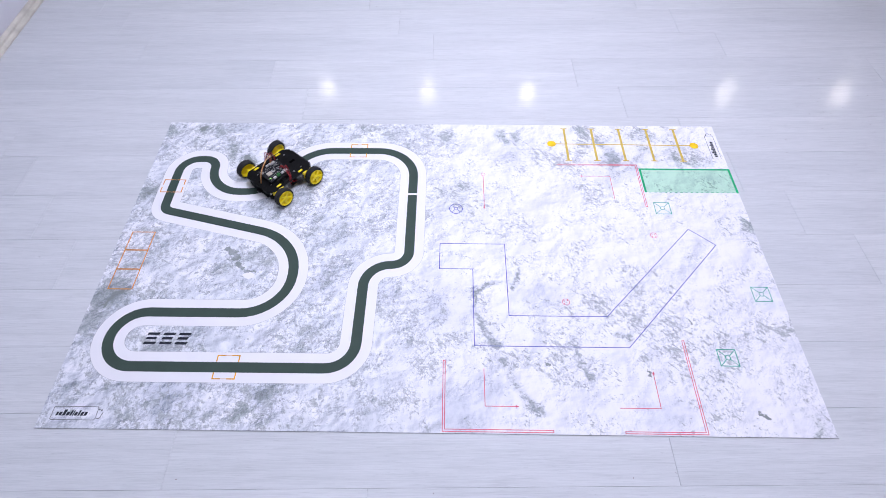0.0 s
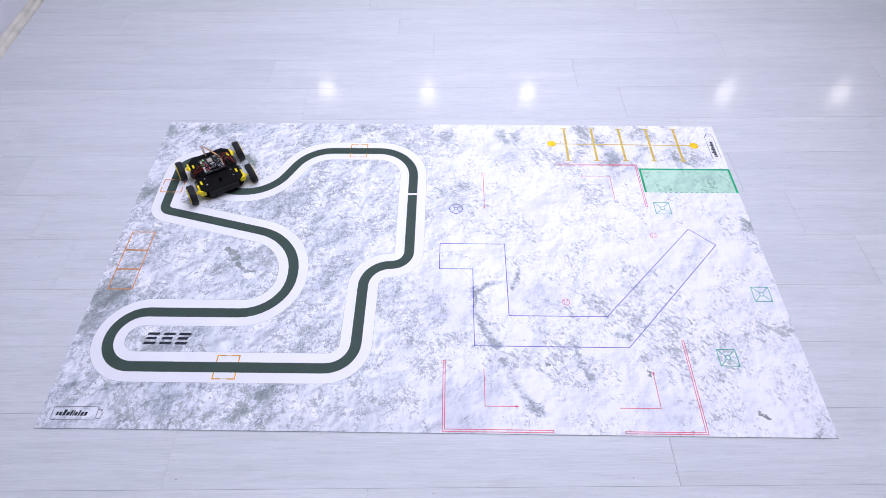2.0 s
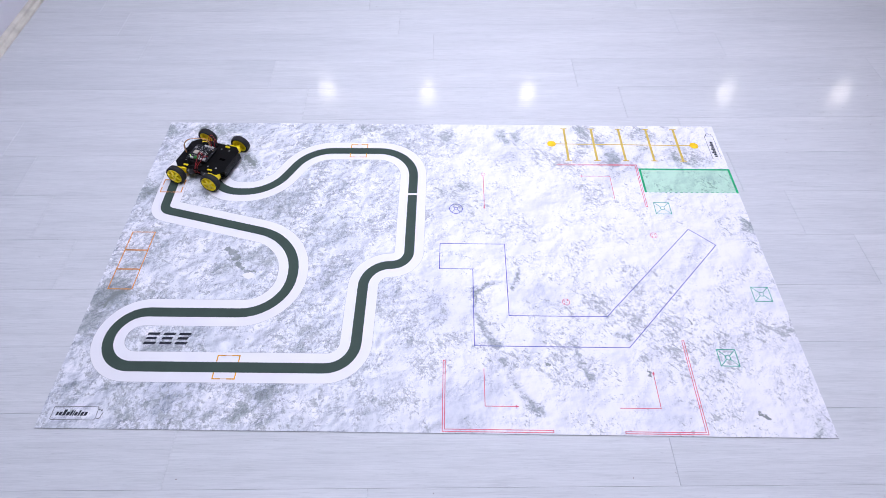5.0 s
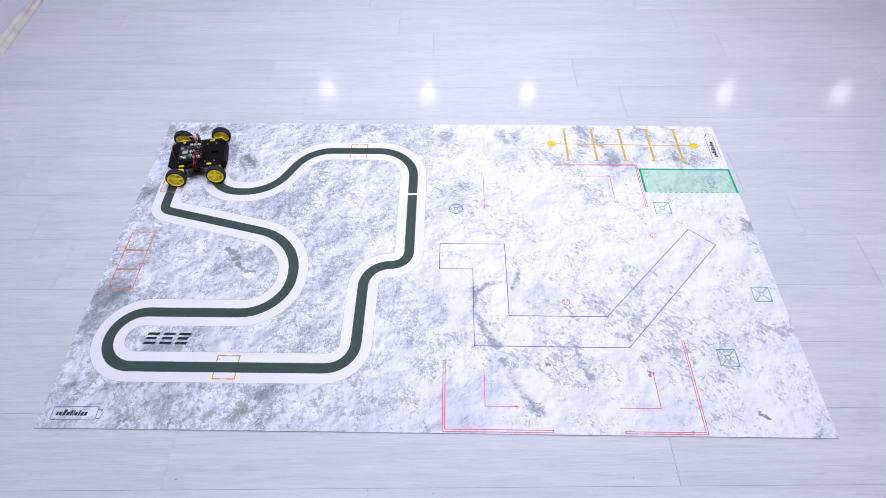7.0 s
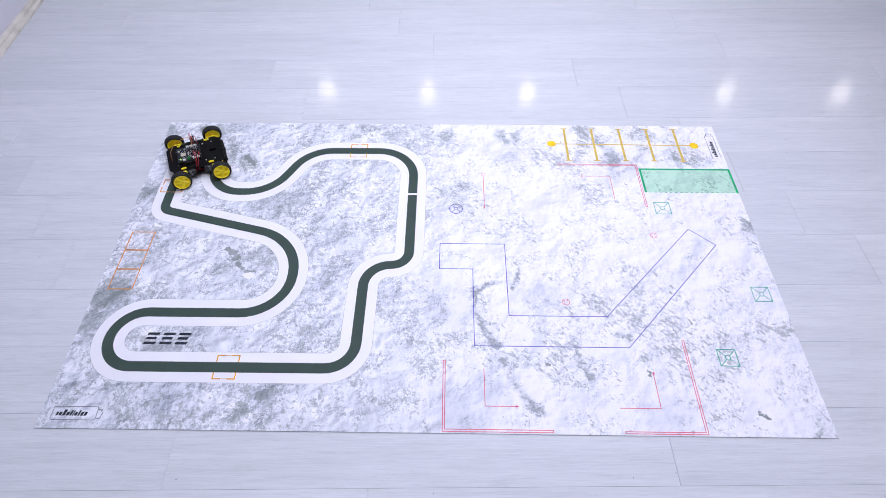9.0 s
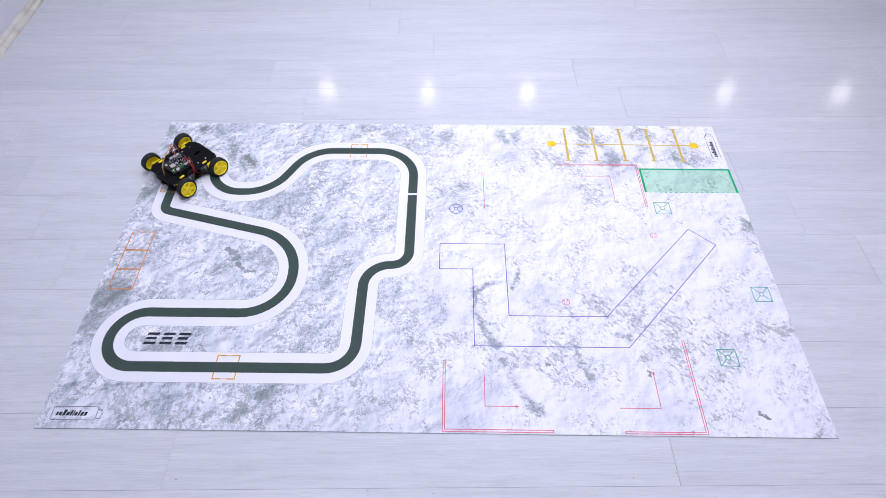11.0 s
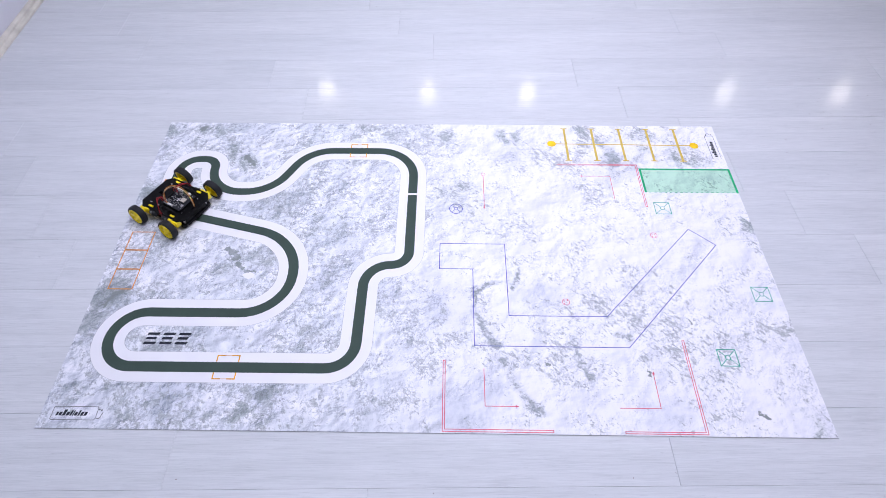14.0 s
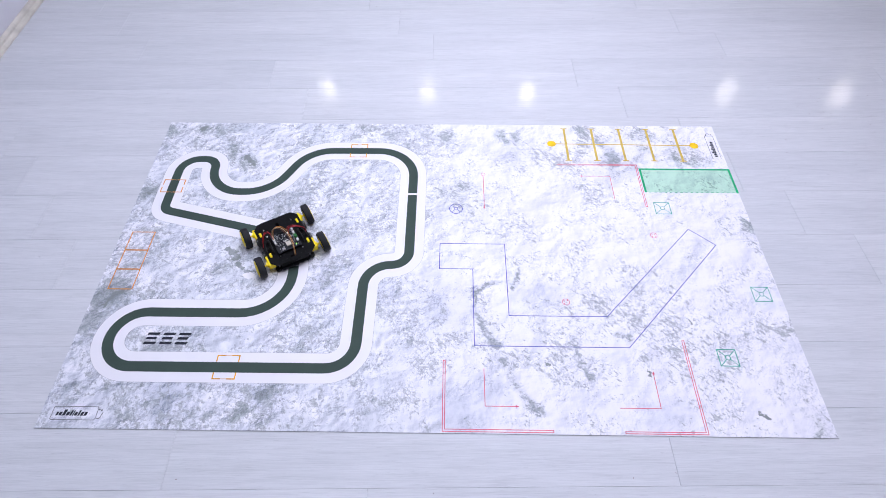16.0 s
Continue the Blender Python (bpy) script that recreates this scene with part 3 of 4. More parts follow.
        ink("landing_ring", stroke(circle(cx, cy, 0.0068, 16), 0.0020, z1, True), PRINT_TEAL)
        for sx in (-1, 1):
            for sy in (-1, 1):
                ink("landing_spoke", stroke([(cx + sx * 0.0048, cy + sy * 0.0048), (cx + sx * s / 2, cy + sy * s / 2)], 0.0018, z2), PRINT_TEAL)
    return mat


# ---- the robot car: x forward, y to its left, z up from the mat ----
WHEEL_X, WHEEL_Y, WHEEL_R = 0.0647, 0.0995, 0.0325
CAMBER = radians(5.0)  # the loaded axles lean the wheel tops inward


def chamfered(x0, x1, w, c0, c1):
    return [(x1, -w + c1), (x1, w - c1), (x1 - c1, w), (x0 + c0, w), (x0, w - c0), (x0, -w + c0), (x0 + c0, -w), (x1 - c1, -w)]


def build_wheel(robot, x, y):
    s = 1 if y > 0 else -1
    wheel = new("wheel")
    wheel.parent = robot
    wheel.location = (x, y, WHEEL_R)
    t = 0.0105
    tyre = [(0.0252, -t), (0.0300, -t), (0.0318, -t + 0.0022), (0.0325, -t + 0.006), (0.0325, t - 0.006), (0.0318, t - 0.0022), (0.0300, t), (0.0256, t - 0.0004), (0.0244, t - 0.003), (0.0244, -t + 0.003)]
    ob = part("tyre", lathe(tyre, 44), RUBBER, wheel, "black rubber tyre", smooth=True)
    ob.data.set_sharp_from_angle(angle=radians(35))
    # rim: deep dish, outer lip, five spokes and a hub
    bm = lathe([(0.0246, -0.0095), (0.0246, 0.0100), (0.0258, 0.0107), (0.0254, 0.0117), (0.0234, 0.0119), (0.0222, 0.0104), (0.0212, 0.0040), (0.0010, 0.0040), (0.0010, 0.0005), (0.0208, 0.0005), (0.0208, -0.0095)], 40)
    for k in range(5):
        b2 = box(0.004, 0.0228, 0.0040, 0.0111, -0.0044, 0.0044, 0.0012, 1)
        a = 2 * math.pi * k / 5 + 0.3
        bmesh.ops.rotate(b2, verts=b2.verts, matrix=Matrix.Rotation(a, 3, "Y"))
        me = bpy.data.meshes.new("spoke")
        b2.to_mesh(me)
        b2.free()
        bm.from_mesh(me)
        bpy.data.meshes.remove(me)
    lathe([(0.0005, 0.0), (0.0078, 0.0), (0.0078, 0.0110), (0.0062, 0.0123), (0.0030, 0.0123), (0.0030, 0.0092), (0.0005, 0.0092)], 20, bm=bm)
    if s < 0:
        bmesh.ops.rotate(bm, verts=bm.verts, matrix=Matrix.Rotation(math.pi, 3, "Z"))
    ob = part("rim", bm, YELLOW, wheel, "yellow plastic five-spoke rim", smooth=True)
    ob.data.set_sharp_from_angle(angle=radians(30))
    return wheel


def build_robot():
    robot = new("robot_car")
    tagged(robot, "four-wheeled black acrylic robot car with yellow wheels and open circuit board", "robot")

    def p(name, bm, m, label="", parent=None, smooth=False):
        return part(name, bm, m, parent or robot, label, smooth)
    low = p("lower_plate", slab(chamfered(-0.090, 0.080, 0.066, 0.014, 0.020), 0.0165, 0.0195, 0.0006), ACRYLIC, "black acrylic lower chassis plate")
    top = p("upper_plate", slab(chamfered(-0.091, 0.091, 0.0700, 0.017, 0.019), 0.0458, 0.0488, 0.0006), ACRYLIC, "black glossy acrylic upper chassis plate with slots")
    # slots: thin matt black boxes on the plate paint in the openings' darkness
    for x0, x1, y0, y1 in ((-0.068, -0.048, -0.0045, 0.0045), (0.074, 0.079, -0.008, 0.008)):
        cut = box(x0, x1, y0, y1, 0.0486, 0.0492, 0.0002, 1)
        p("slot", cut, SLOT_SHADE, parent=top)
    # holes: flat black discs paint in their dark; two are steel
    for x in (0.060, 0.079):
        for y in (-0.034, -0.022, 0.024, 0.036):
            p("hole", lathe([(0.0004, 0.0487), (0.0018, 0.0487), (0.0018, 0.0491), (0.0004, 0.0491)], 10, "Z", (x, y, 0)), STEEL if (x < 0.07 and abs(y) > 0.03) else BLACK_PLASTIC, parent=top)
    for x in (-0.060, -0.030):
        for y in (-0.044, 0.044):
            p("screw", lathe([(0.0003, 0.0488), (0.0028, 0.0488), (0.0026, 0.0502), (0.0014, 0.0509), (0.0003, 0.0509)], 12, "Z", (x, y, 0)), STEEL, "steel screw head", top, True)
    for x in (-0.075, 0.078):
        for y in (-0.047, 0.047):
            p("standoff", lathe([(0.0005, 0.0195), (0.0030, 0.0195), (0.0030, 0.0420), (0.0005, 0.0420)], 6, "Z", (x, y, 0)), STEEL)
    for sx in (-1, 1):
        for sy in (-1, 1):
            # geared motor: box gearbox, round can, clip tabs through the plate
            gx = sx * WHEEL_X
            bm = box(min(gx + sx * 0.013, gx - sx * 0.024), max(gx + sx * 0.013, gx - sx * 0.024), sy * 0.067 - 0.0095, sy * 0.067 + 0.0095, 0.0220, 0.0418, 0.002)
            motor = p("geared_motor", bm, YELLOW, "yellow plastic gearbox motor")
            lathe_can = lathe([(0.0005, 0), (0.0100, 0), (0.0108, 0.002), (0.0108, 0.024), (0.0090, 0.0265), (0.0005, 0.0265)], 20, "X")
            bmesh.ops.rotate(lathe_can, verts=lathe_can.verts, matrix=Matrix.Rotation(math.pi if sx > 0 else 0, 3, "Z"))
            bmesh.ops.translate(lathe_can, verts=lathe_can.verts, vec=(gx - sx * 0.0245, sy * 0.067, 0.0325))
            p("motor_can", lathe_can, MOTOR_CAN, "bare steel motor can", motor, True)
            p("motor_strap", box(gx - sx * 0.034 - 0.003, gx - sx * 0.034 + 0.003, sy * 0.067 - 0.0115, sy * 0.067 + 0.0115, 0.0205, 0.0414, 0.001), STRAP, "clear grey motor strap", motor)
            p("axle", lathe([(0.0003, -0.0105), (0.0027, -0.0105), (0.0027, 0.0135), (0.0003, 0.0135)], 10, "Y", (gx, sy * 0.0835, WHEEL_R)), YELLOW, parent=motor)
            p("gear_boss", lathe([(0.0003, -0.003), (0.0085, -0.003), (0.0070, 0.003), (0.0003, 0.003)], 18, "Y", (gx, sy * 0.0775, WHEEL_R)), YELLOW, parent=motor)
            p("clip_tab", box(sx * 0.045 - 0.0085, sx * 0.045 + 0.0085, sy * 0.059 - 0.0034, sy * 0.059 + 0.0034, 0.0485, 0.0527, 0.0018, 3), YELLOW, "yellow plastic motor clip above the plate")
            p("clip_tab", box(sx * 0.050 - 0.0075, sx * 0.050 + 0.0075, sy * 0.0725 - 0.0030, sy * 0.0725 + 0.0030, 0.0410, 0.0450, 0.0016, 2), YELLOW)
    # battery box slung under the rear of the upper plate
    holder = p("battery_box", box(-0.092, -0.028, -0.050, 0.050, 0.0198, 0.0408, 0.003), BLACK_PLASTIC, "black plastic battery box")
    p("battery_lid", box(-0.0945, -0.0915, -0.046, 0.046, 0.0220, 0.0395, 0.001), BLACK_PLASTIC, parent=holder)
    p("battery_switch", box(-0.0965, -0.0944, -0.010, 0.006, 0.028, 0.037, 0.0008, 1), BLACK_PLASTIC, parent=holder)
    nose = p("front_block", box(0.030, 0.086, -0.044, 0.044, 0.0198, 0.0408, 0.004), BLACK_PLASTIC, "black plastic block between the plates")
    for y in (-0.030, 0.030):
        p("block_rib", box(0.0855, 0.0885, y - 0.010, y + 0.010, 0.0230, 0.0400, 0.001, 1), BLACK_PLASTIC, parent=nose)
    # line sensor strip under the nose
    bar = p("sensor_strip", box(0.072, 0.090, -0.044, 0.044, 0.0110, 0.0128, 0.0004, 1), PCB_BLACK, "narrow black line sensor board")
    for y in (-0.036, -0.018, 0.0, 0.018, 0.036):
        p("sensor", box(0.081, 0.088, y - 0.004, y + 0.004, 0.0070, 0.0110, 0.0006, 1), BLACK_PLASTIC, parent=bar)
    p("sensor_plug", box(0.083, 0.096, -0.010, 0.006, 0.0128, 0.0185, 0.0006, 1), BLACK_PLASTIC, parent=bar)
    for y in (-0.005, -0.001, 0.003):
        p("plug_pin", box(0.096, 0.0975, y - 0.0007, y + 0.0007, 0.0150, 0.0164), STEEL, parent=bar)
    for y in (-0.052, 0.052):
        p("nose_buffer", lathe([(0.0004, 0.006), (0.0085, 0.006), (0.0095, 0.008), (0.0095, 0.0155), (0.0004, 0.0155)], 18, "Z", (0.077, y, 0.0)), BLACK_PLASTIC, smooth=True)
    # controller board on its dark base
    base = p("controller_base", box(-0.017, 0.053, -0.034, 0.034, 0.0488, 0.0570, 0.0012), BLACK_PLASTIC, "black plastic base under the circuit board")
    x0, x1, w, zb = -0.021, 0.057, 0.0365, 0.0588
    board = p("circuit_board", box(x0, x1, -w, w, zb - 0.0016, zb, 0.0003, 1), PCB_BLACK, "black controller circuit board crowded with components")

    def chip(name, x, y, sx, sy, h, m, label="", lift=0.0, bevel=0.0004):
        return p(name, box(x - sx / 2, x + sx / 2, y - sy / 2, y + sy / 2, zb + lift, zb + lift + h, bevel, 1), m, label, board)
    chip("radio_board", 0.0380, 0.003, 0.0255, 0.018, 0.0010, PCB_BLACK)
    chip("radio_shield", 0.0365, 0.003, 0.0165, 0.0155, 0.0030, TIN, "beige metal radio module shield", 0.0010)
    chip("driver_chip", 0.012, 0.008, 0.009, 0.009, 0.0022, BLACK_PLASTIC)
    chip("driver_chip", 0.000, -0.010, 0.012, 0.007, 0.0022, BLACK_PLASTIC)
    chip("driver_chip", 0.017, -0.012, 0.008, 0.007, 0.0018, BLACK_PLASTIC)
    chip("screw_terminal", 0.0205, 0.0305, 0.0105, 0.0085, 0.0085, TERMINAL_GREEN, "green screw terminal")
    for x, y in ((0.004, 0.0305), (-0.009, 0.0305), (0.036, 0.0315)):
        chip("white_socket", x, y, 0.0095, 0.0062, 0.0062, WHITE_PLASTIC, "white plug socket")
    for x, y in ((0.006, -0.0315), (-0.0065, -0.0315), (0.0185, -0.0315)):
        chip("white_socket", x, y, 0.0098, 0.0058, 0.0060, WHITE_PLASTIC, "white plug socket")
    chip("pin_header", -0.0125, 0.000, 0.0028, 0.030, 0.0075, BLACK_PLASTIC)
    chip("usb_port", 0.049, -0.017, 0.0075, 0.0085, 0.0035, STEEL, "small steel charging port")
    chip("power_led", 0.0475, 0.0225, 0.0032, 0.0032, 0.0020, LED_GREEN, "lit green indicator lamp")
    for x, y in ((0.014, 0.019), (-0.003, 0.014)):
        p("capacitor", lathe([(0.0003, zb), (0.0026, zb), (0.0026, zb + 0.0052), (0.0022, zb + 0.0058), (0.0003, zb + 0.0058)], 14, "Z", (x, y, 0)), STEEL, parent=board, smooth=True)
    rng = random.Random(7)
    pale, dark = bmesh.new(), bmesh.new()
    for i in range(150):
        x, y = rng.uniform(x0 + 0.003, x1 - 0.003), rng.uniform(-w + 0.007, w - 0.007)
        if 0.024 < x and abs(y - 0.003) < 0.011:
            continue
        a, b = rng.uniform(0.0009, 0.0026), rng.uniform(0.0008, 0.0018)
        box(x - a / 2, x + a / 2, y - b / 2, y + b / 2, zb, zb + rng.uniform(0.0006, 0.0016), bm=pale if i % 3 else dark)
    tagged(p("solder_parts", pale, SMD, "tiny pale soldered components", board), kind="stuff")
    tagged(p("chip_parts", dark, STEEL, "tiny bright soldered components", board), kind="stuff")
    # white printed marks on the board
    for y in (-0.006, -0.0005, 0.005):
        p("board_mark", box(0.0185, 0.0215, y - 0.0018, y + 0.0018, zb, zb + 0.0003), WHITE_PLASTIC, parent=board)
    # sensor cable: a flat bundle arching from the board to a slot in the nose
    for k, m in enumerate((WIRE_BROWN, WIRE_CREAM, WIRE_ORANGE)):
        d = (k - 1) * 0.0023
        p("sensor_cable", tube([(0.006 + d, -0.0315, zb + 0.003), (-0.001 + d, -0.032 + d, zb + 0.017), (-0.001, -0.024 + d * 1.4, zb + 0.042 + d), (0.015, -0.007 + d * 1.4, zb + 0.059 + d),
                                (0.044, 0.006 + d * 1.4, zb + 0.057 + d), (0.068, 0.009 + d, zb + 0.031), (0.077, 0.005 + d, 0.0465)], 0.00085), m, "arched sensor cable wire", smooth=True)
    # motor leads looping from the board to both flanks
    for sy in (-1, 1):
        for k in range(4):
            m = WIRE_RED if k != 1 else WIRE_BLACK
            dx = k * 0.0028
            rise, root = (0.012, 0.032) if sy < 0 else (0.0, 0.016)
            p("motor_lead", tube([(-0.016 + dx * 2.2, sy * root, zb + 0.004), (-0.016 + dx * 2.0, sy * (root + 0.006), zb + 0.014 + rise + k * 0.0035), (-0.014 + dx * 1.6, sy * (root + 0.018 + 0.002 * k), zb + 0.016 + rise + (k % 2) * 0.008),
                                  (-0.006 + dx * 0.9, sy * (0.0600 + 0.0015 * k), zb + 0.004), (-0.002 + dx, sy * 0.0665, 0.0500), (-0.004 + dx * 2, sy * 0.0705, 0.0400), ((k - 1.5) * 0.013, sy * 0.067, 0.0300)], 0.00105), m, smooth=True)
        for k in range(3):
            p("motor_lead", tube([(0.010 + k * 0.006, sy * 0.031, 0.052), (0.012 + k * 0.005, sy * 0.045, 0.0530), (0.014 + k * 0.004, sy * 0.060, 0.0525), (0.014 + k * 0.006, sy * 0.0695, 0.046), (0.012 + k * 0.008, sy * 0.066, 0.034)], 0.0011), WIRE_BLACK, smooth=True)
    # the upper deck sits directly on the motors
    deck = ("upper_plate", "clip_tab", "controller_base", "circuit_board", "sensor_cable", "motor_lead")
    for ob in robot.children:
        if ob.name.split(".")[0] in deck and not (ob.name.startswith("clip_tab") and abs(ob.data.vertices[0].co.y) > 0.066):
            ob.location = (0.003, 0.0, -0.0040)
    # thick black battery cables bowed over both flanks of the deck
    for sy in (-1, 1):
        p("battery_cable", tube([(0.046, sy * 0.046, 0.0450), (0.040, sy * 0.0475, 0.0560), (0.022, sy * 0.047, 0.0570), (0.004, sy * 0.0465, 0.0560), (-0.006, sy * 0.050, 0.0510), (0.004, sy * 0.0600, 0.0500), (0.026, sy * 0.0640, 0.0480), (0.034, sy * 0.066, 0.0380)], 0.0027, sides=8), WIRE_BLACK, "thick black bowed cable", smooth=True)
    wheels = [(build_wheel(robot, sx * WHEEL_X, sy * WHEEL_Y), sx, sy) for sx in (1, -1) for sy in (1, -1)]
    return robot, wheels


# ---- floor boards: 1.22 m x 0.19 m, laid in rows, each with its own joints ----
BOARD_L, BOARD_W = 1.22, 0.1907
JOINTS = {-3: 0.66, -2: 0.807, -1: 0.962, 0: 0.317, 1: 0.480, 2: 0.670, 3: 0.800, 4: 0.940, 5: 1.092, 6: 0.720, 7: 0.560, 8: 0.365, 9: 0.854}


def board_bm(bm, x0, x1, y0, y1):
    box(x0 + 0.00025, x1 - 0.00025, y0 + 0.0002, y1 - 0.0002, -0.008, 0.0, 0.0004, 1, bm=bm)


def build_floor():
    bm = box(-1.24, 6.8, -3.5, 7.05, -0.05, -0.0078)
    floor = part("floor", bm, UNDERLAY)
    tagged(floor, "pale whitewashed laminate floor of long boards", "floor", kind="structure")
    one = bmesh.new()
    board_bm(one, 0, BOARD_L, -BOARD_W, 0)
    me = bpy.data.meshes.new("floor_board")
    one.to_mesh(me)
    one.free()
    me.materials.append(LAMINATE)
    far = bmesh.new()
    lay = pose(0, 1.565, 0, 0, 0, FLOOR_TURN)
    for row in range(-29, 27):
        shift = JOINTS.get(row, (row * 0.377) % BOARD_L) - (row + 0.5) * BOARD_W * math.sin(radians(FLOOR_TURN))
        y = -row * BOARD_W
        north = 1.565 + y
        if not -3.30 < north < 6.95:
            continue
        west = -0.92 - (north - 1.75) * math.tan(radians(2.4)) + y * math.sin(radians(FLOOR_TURN))
        for k in range(-3, 7):
            x0, x1 = max(shift + k * BOARD_L, west), min(shift + (k + 1) * BOARD_L, 6.66)
            if x1 - x0 < 0.02:
                continue
            whole = x1 - x0 > BOARD_L - 0.001
            if -10 <= row <= 14 and k <= 4:
                data = me
                if not whole:
                    cut = bmesh.new()
                    board_bm(cut, 0, x1 - x0, -BOARD_W, 0)
                    data = bpy.data.meshes.new("floor_board")
                    cut.to_mesh(data)
                    cut.free()
                    data.materials.append(LAMINATE)
                ob = new("floor_board", data)
                ob.parent = floor
                ob.matrix_local = lay @ pose(x0, y, 0)
            else:
                v = [far.verts.new(lay @ Vector((x, y - dy, dz))) for dz in (-0.008, 0.0)
                     for x, dy in ((x0 + 0.0005, 0.0005), (x1 - 0.0005, 0.0005), (x1 - 0.0005, BOARD_W - 0.0005), (x0 + 0.0005, BOARD_W - 0.0005))]
                far.faces.new(v[4:])
                for i in range(4):
                    j = (i + 1) % 4
                    far.faces.new((v[i], v[j], v[4 + j], v[4 + i]))
    tagged(part("floor_boards_beyond", far, LAMINATE, floor, "pale laminate boards farther off"), kind="stuff")


def build_dirt():
    """Crumbs of dirt trodden onto the boards beside the mat."""
    rng, bm = random.Random(5), bmesh.new()
    for i in range(70):
        if i < 45:
            x, y = rng.gauss(2.42, 0.16), rng.gauss(1.22, 0.16)
        else:
            x, y = rng.uniform(-0.4, 2.8), rng.choice((rng.uniform(1.25, 2.2), rng.uniform(-0.16, -0.02)))
        r, turn = rng.uniform(0.0007, 0.0019), rng.uniform(0, 6)
        foot = [bm.verts.new((x + r * rng.uniform(0.6, 1.6) * math.cos(turn + k * 1.257), y + r * rng.uniform(0.5, 1.1) * math.sin(turn + k * 1.257), 0.0001)) for k in range(5)]
        tip = bm.verts.new((x, y, 0.0006))
        for k in range(5):
            bm.faces.new((foot[k], foot[(k + 1) % 5], tip))
    tagged(part("floor_dirt", bm, DIRT), "scattered brown crumbs of dirt on the laminate floor", "dirt", kind="stuff")


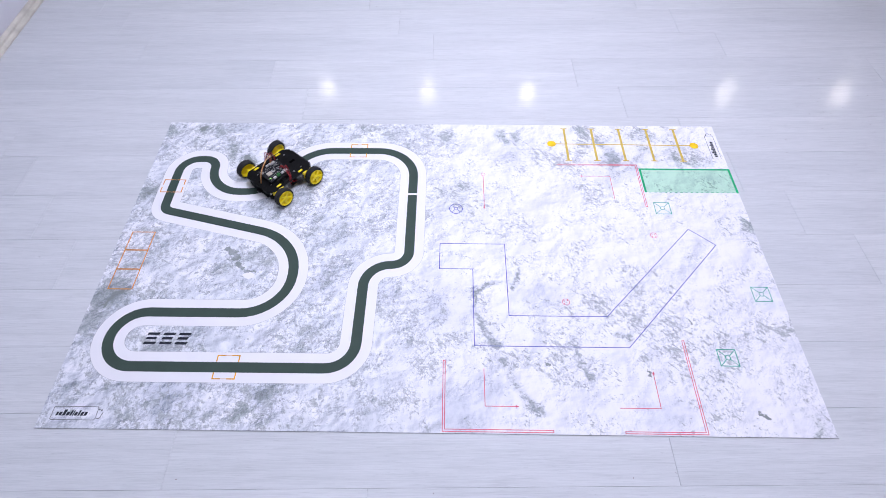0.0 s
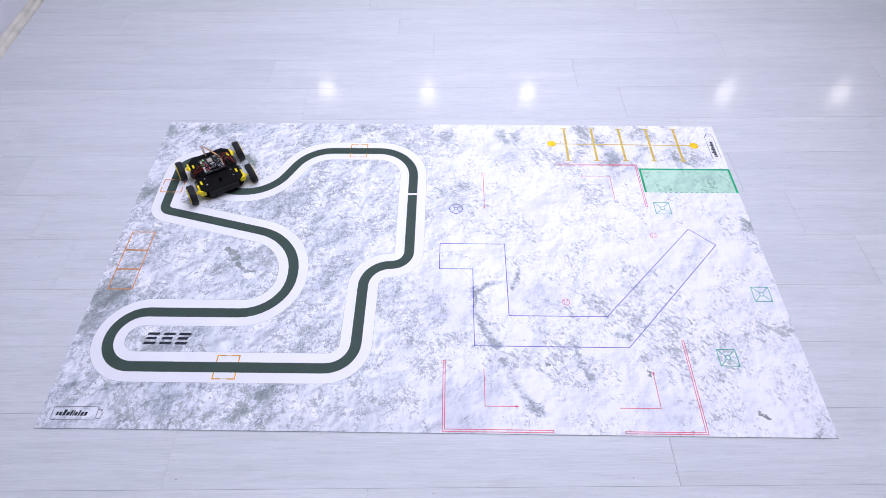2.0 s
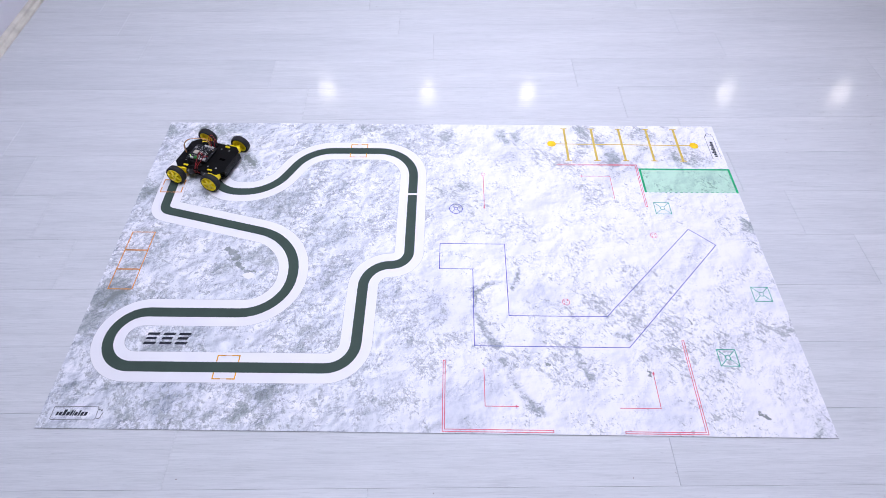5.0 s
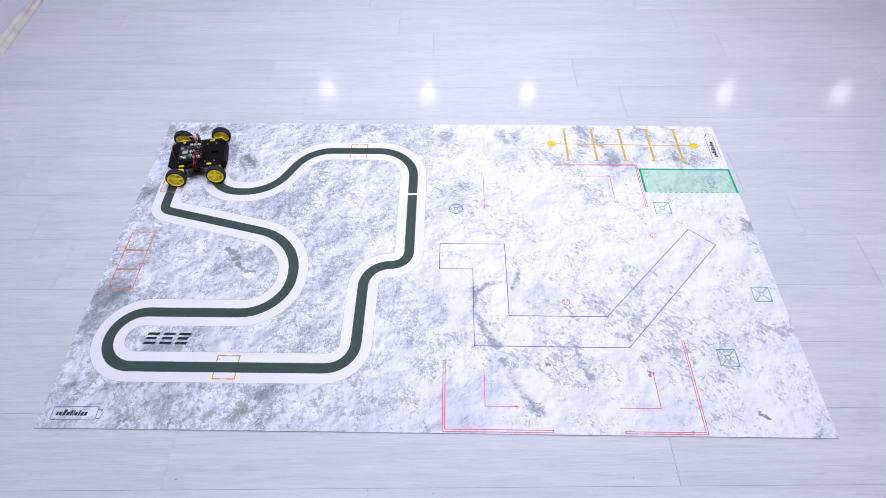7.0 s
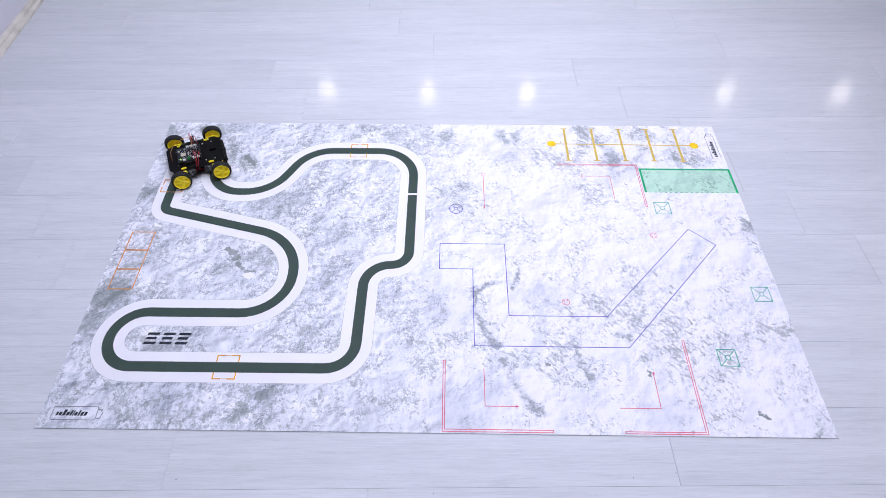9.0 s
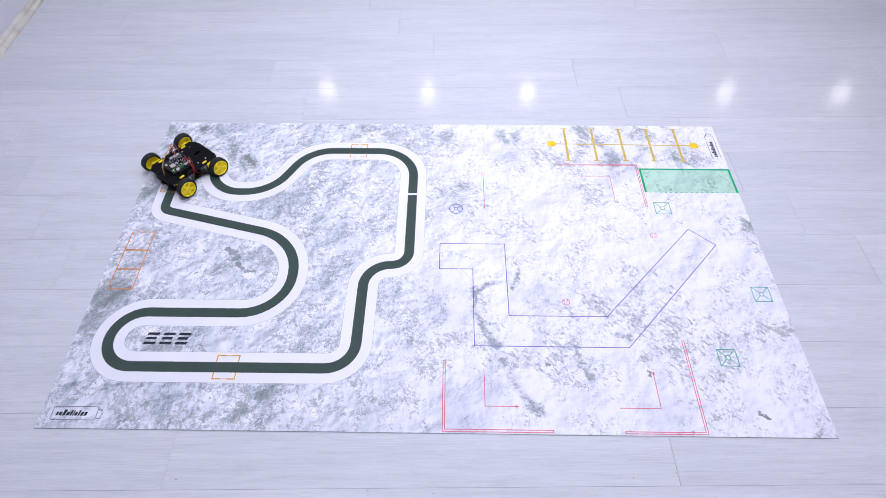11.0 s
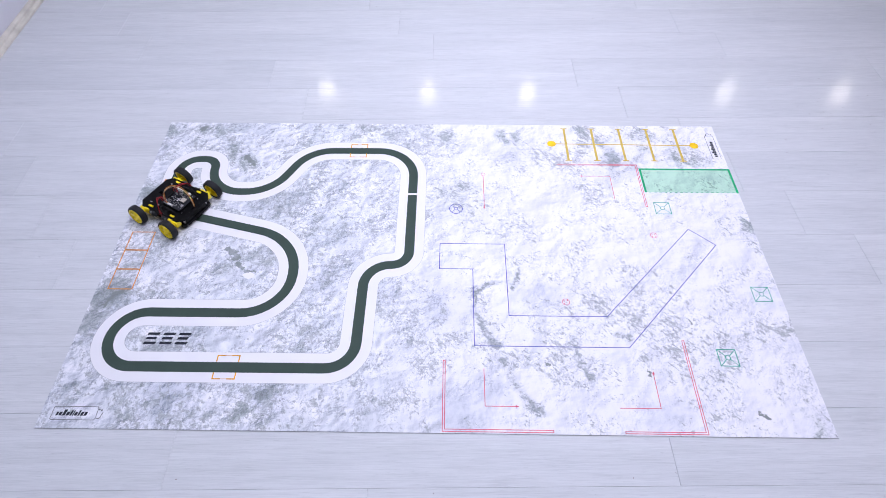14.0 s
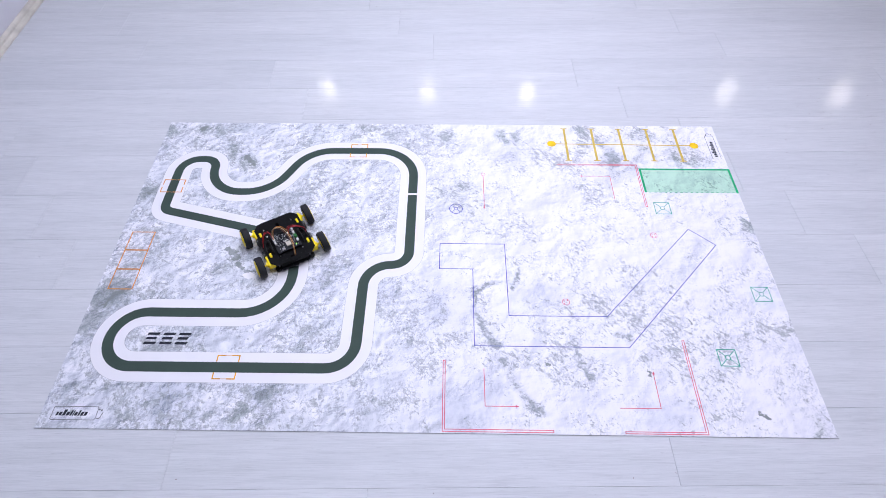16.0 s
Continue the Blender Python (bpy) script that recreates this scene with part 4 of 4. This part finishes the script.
# ---- what moves: the car along the circuit, its wheels rolling ----
# seconds, east, north, heading in degrees
DRIVE = [
    (0.00, 0.4664, 0.8769, 229.8),
    (0.10, 0.4791, 0.8896, 226.9),
    (0.20, 0.4752, 0.8870, 225.7),
    (0.30, 0.4626, 0.8724, 224.0),
    (0.40, 0.4516, 0.8599, 214.0),
    (0.50, 0.4403, 0.8537, 211.4),
    (0.60, 0.4254, 0.8436, 205.7),
    (0.70, 0.4185, 0.8438, 199.9),
    (0.80, 0.4023, 0.8373, 195.4),
    (0.90, 0.3924, 0.8329, 189.8),
    (1.00, 0.3777, 0.8298, 183.9),
    (1.10, 0.3614, 0.8306, 180.9),
    (1.20, 0.3447, 0.8331, 169.9),
    (1.30, 0.3315, 0.8321, 168.2),
    (1.40, 0.3102, 0.8403, 161.0),
    (1.50, 0.3044, 0.8396, 154.6),
    (1.60, 0.2940, 0.8392, 144.8),
    (1.70, 0.2841, 0.8479, 141.8),
    (1.80, 0.2700, 0.8608, 136.4),
    (1.90, 0.2609, 0.8700, 131.0),
    (2.00, 0.2517, 0.8756, 122.0),
    (2.10, 0.2433, 0.8918, 124.3),
    (2.20, 0.2192, 0.9254, 123.5),
    (2.30, 0.2117, 0.9403, 124.6),
    (2.50, 0.2316, 0.9095, 125.5),
    (2.70, 0.2096, 0.9376, 132.7),
    (2.90, 0.2219, 0.9289, 132.8),
    (3.00, 0.2102, 0.9371, 134.2),
    (3.20, 0.2206, 0.9361, 138.1),
    (3.50, 0.2185, 0.9352, 143.4),
    (3.70, 0.1980, 0.9435, 147.4),
    (4.00, 0.2016, 0.9435, 149.2),
    (4.20, 0.2129, 0.9388, 152.4),
    (6.30, 0.1825, 0.9513, 179.7),
    (6.40, 0.1751, 0.9579, 181.6),
    (6.50, 0.1889, 0.9557, 183.2),
    (6.60, 0.1744, 0.9534, 183.4),
    (6.70, 0.1718, 0.9552, 185.6),
    (6.80, 0.1882, 0.9534, 186.2),
    (6.90, 0.1751, 0.9521, 186.8),
    (7.00, 0.1742, 0.9532, 188.7),
    (7.10, 0.1885, 0.9533, 190.8),
    (7.20, 0.1758, 0.9516, 190.0),
    (7.30, 0.1631, 0.9489, 191.6),
    (7.40, 0.1870, 0.9536, 192.1),
    (7.50, 0.1863, 0.9547, 192.5),
    (7.60, 0.1635, 0.9521, 192.6),
    (7.80, 0.1849, 0.9533, 194.4),
    (8.00, 0.1640, 0.9492, 196.2),
    (8.20, 0.1762, 0.9505, 196.1),
    (8.50, 0.1781, 0.9534, 199.7),
    (8.70, 0.1742, 0.9444, 200.9),
    (9.00, 0.1677, 0.9511, 203.2),
    (9.20, 0.1628, 0.9488, 204.6),
    (10.40, 0.1550, 0.9430, 213.0),
    (11.00, 0.1350, 0.9120, 232.0),
    (11.30, 0.1183, 0.8781, 251.0),
    (11.40, 0.1066, 0.8599, 259.4),
    (11.50, 0.1032, 0.8525, 269.2),
    (11.60, 0.1013, 0.8245, 270.2),
    (11.70, 0.1006, 0.8068, 272.4),
    (11.90, 0.0985, 0.8310, 276.4),
    (12.00, 0.1022, 0.8086, 276.9),
    (12.20, 0.0968, 0.8175, 282.7),
    (12.50, 0.1023, 0.7919, 287.2),
    (12.70, 0.0999, 0.8028, 287.8),
    (13.00, 0.1012, 0.7983, 295.4),
    (13.20, 0.1030, 0.7884, 298.8),
    (13.50, 0.1129, 0.7702, 307.6),
    (13.70, 0.1002, 0.7755, 320.3),
    (13.80, 0.1262, 0.7556, 322.8),
    (14.00, 0.1566, 0.7392, 331.9),
    (14.20, 0.2022, 0.7148, 337.1),
    (14.40, 0.2588, 0.6940, 338.6),
    (14.50, 0.2953, 0.6815, 340.1),
    (14.70, 0.3558, 0.6622, 343.8),
    (14.80, 0.4128, 0.6472, 344.7),
    (15.00, 0.4779, 0.6319, 340.6),
    (15.20, 0.4394, 0.6442, 336.1),
    (15.50, 0.4769, 0.6296, 329.7),
    (15.70, 0.4957, 0.6134, 320.9),
    (15.80, 0.5114, 0.6061, 315.2),
    (16.00, 0.5356, 0.5843, 301.0),
]


def motions(robot, wheels):
    walk(robot, [(t, pose(x, y, MAT_Z + 0.0008, 0, 0, h)) for t, x, y, h in DRIVE])
    times = [i / 15 for i in range(241)]
    ts, xs, ys, hs = (np.array(c) for c in zip(*DRIVE))
    px, py, ph = (np.interp(times, ts, c) for c in (xs, ys, np.radians(hs)))
    for wheel, sx, sy in wheels:
        spin, rows = 0.0, []
        for i, t in enumerate(times):
            if i:
                h = (ph[i] + ph[i - 1]) / 2
                go = (px[i] - px[i - 1]) * math.cos(h) + (py[i] - py[i - 1]) * math.sin(h) - sy * WHEEL_Y * (ph[i] - ph[i - 1])
                spin += max(-1.2, min(1.2, go / WHEEL_R))
            rows.append((t, Matrix.Translation((sx * WHEEL_X, sy * WHEEL_Y, WHEEL_R)) @ Matrix.Rotation(sy * CAMBER, 4, "X") @ Matrix.Rotation(spin, 4, "Y")))
        walk(wheel, rows)


build_room()
build_downlights()
build_mat()
robot, wheels = build_robot()
build_floor()
build_dirt()
motions(robot, wheels)
